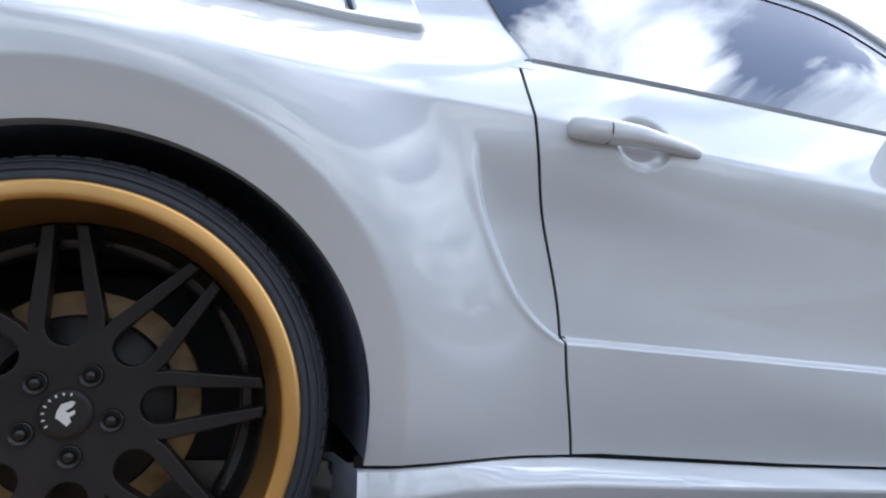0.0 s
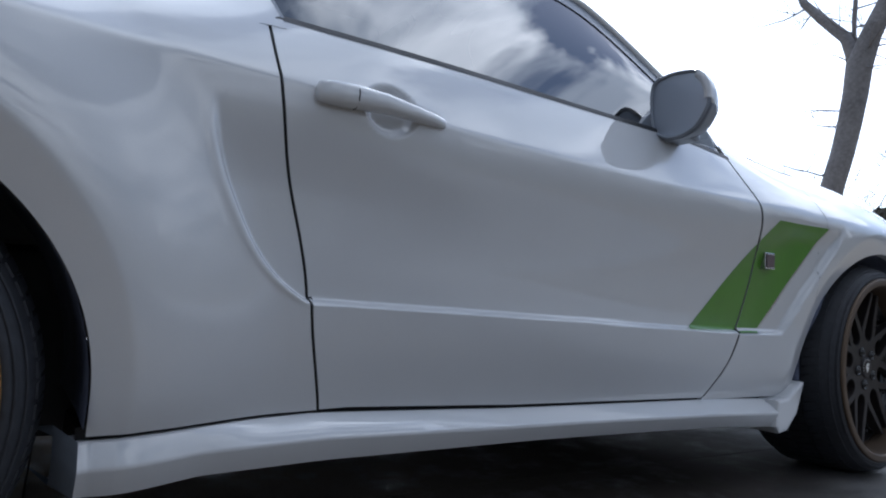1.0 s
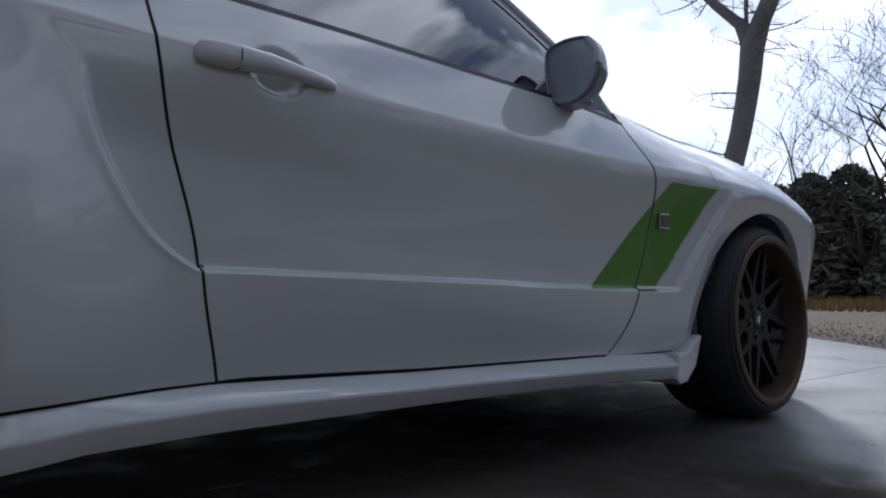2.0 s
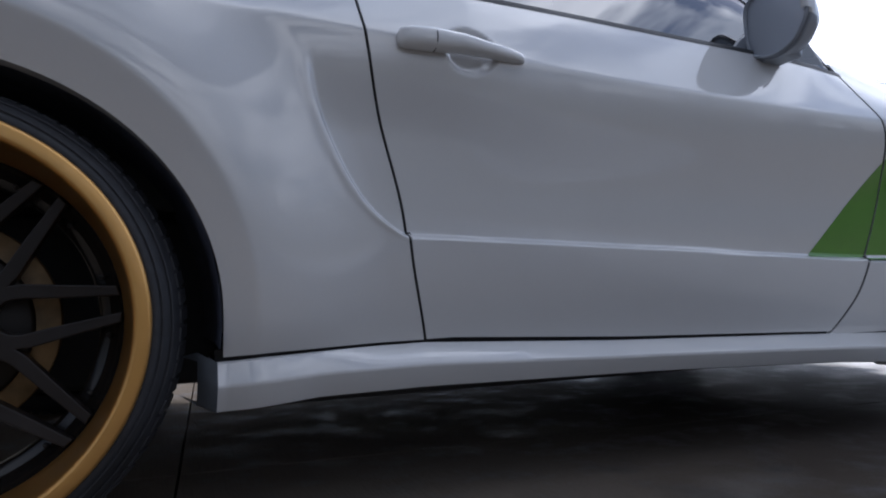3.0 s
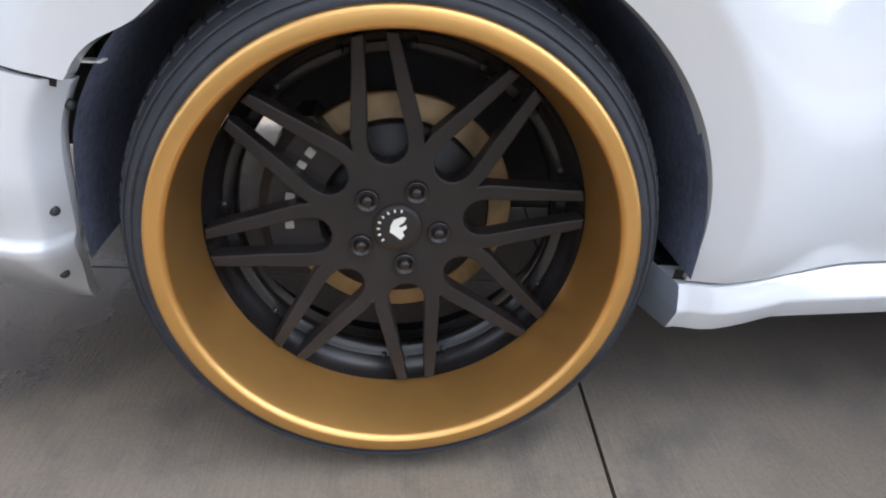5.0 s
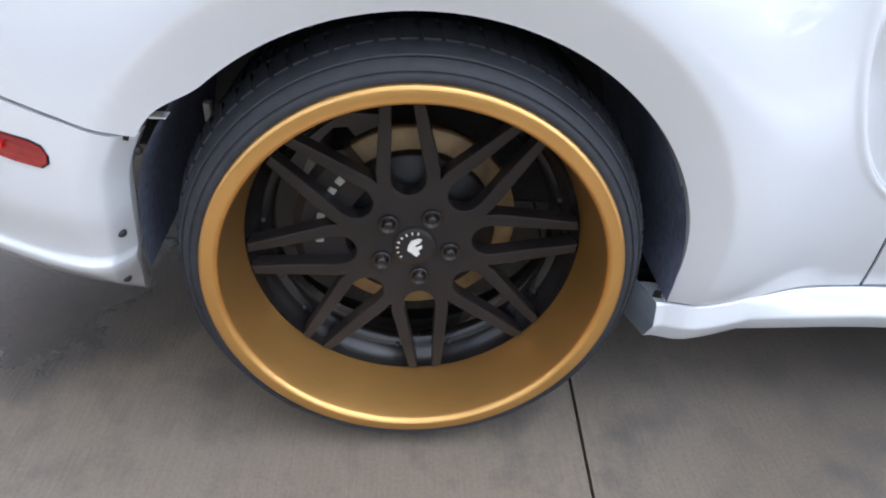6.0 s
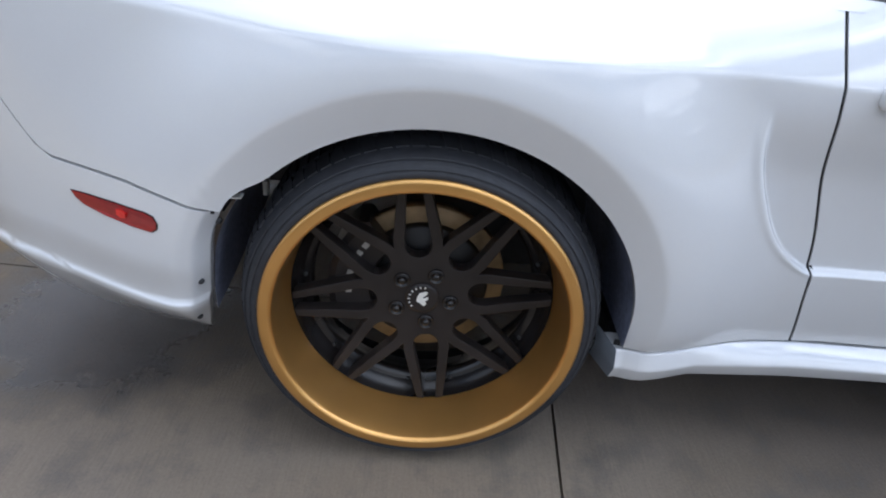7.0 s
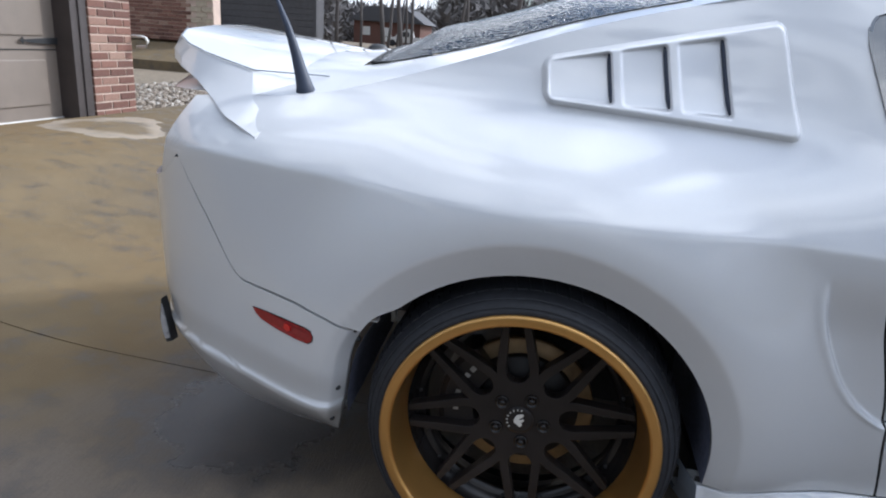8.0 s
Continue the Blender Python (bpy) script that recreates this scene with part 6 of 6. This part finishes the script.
wall_of("wall_house", "red brick house wall behind the stone bed", (-10.6, 11.75, 0.78), 0, 2.9, 1.75, (0.215, 0.076), BRICK, MORTAR)
col = wall_of("stone_column", "pale stacked stone porch column", (-7.68, 11.70, 0.72), 0, 0.50, 1.8, (0.25, 0.11), STONE, MORTAR)
walk_ = block("walkway", "pale concrete walk rising beside the house", "walkway", (-12.5, 10.4, 0.16), (-6.9, 12.1, 0.42), CONCRETE)
for v in walk_.data.vertices:
    v.co.z += 0.38 * (v.co.y - 10.4) / 1.7
house = thing("house", "grey sided house with a low roof beyond the drive", "house")
part("house_wall", box("house_wall", (-17.5, 21, -0.5), (-8.5, 21.7, 3.6), SIDING, 0.02), house)
for x in (-12.75, -8.62):
    part("corner_board", box("corner_board", (x, 20.97, -0.4), (x + 0.12, 21.05, 3.6), SIDING, 0.01), house)
for k in range(16):
    part("clapboard", box("clapboard", (-17.4, 20.985, 0.1 + 0.2 * k), (-8.62, 21.03, 0.285 + 0.2 * k), SIDING, 0.006), house)
part("roof", prism("roof", [(-18.0, 3.6), (-8.0, 3.6), (-10.5, 5.4), (-15.2, 5.4)], 20.6, 22.2, SIDING, 0.02), house)
cottage = thing("house", "low red brick house far down the street", "house")
part("house_wall", box("house_wall", (-28.7, 88, -0.5), (-19.5, 96, 3.1), BRICK, 0.02), cottage)
part("roof", prism("roof", [(-29.4, 3.1), (-18.8, 3.1), (-21.5, 5.0), (-26.8, 5.0)], 87.5, 96.5, SIDING, 0.02), cottage)
for x in (-27.4, -24.4, -21.6):
    part("window", box("window", (x, 87.93, 1.3), (x + 1.0, 88.02, 2.4), WHITEP, 0.01), cottage)
truck = thing("pickup_truck", "white pickup truck parked far down the street", "truck", at=(-20.8, 75.0, 0.24))
part("body", prism("body", [(0, 0.45), (0, 0.95), (1.2, 1.05), (1.7, 1.75), (3.0, 1.78), (3.2, 1.1), (5.3, 1.05), (5.3, 0.45)], 0, 1.9, WHITEP, 0.06), truck)
part("side_window", prism("side_window", [(1.45, 1.12), (1.82, 1.64), (2.9, 1.66), (2.95, 1.12)], -0.02, 0.05, TRIM, 0.005), truck)
for x in (0.95, 4.3):
    wl_ = part("wheel", lathe("wheel", [(0.0001, -0.03), (0.2, -0.04), (0.36, -0.03), (0.38, 0.0), (0.38, 0.2)], RUBBER, 20), truck)
    wl_.location = (x, 0.0, 0.38)
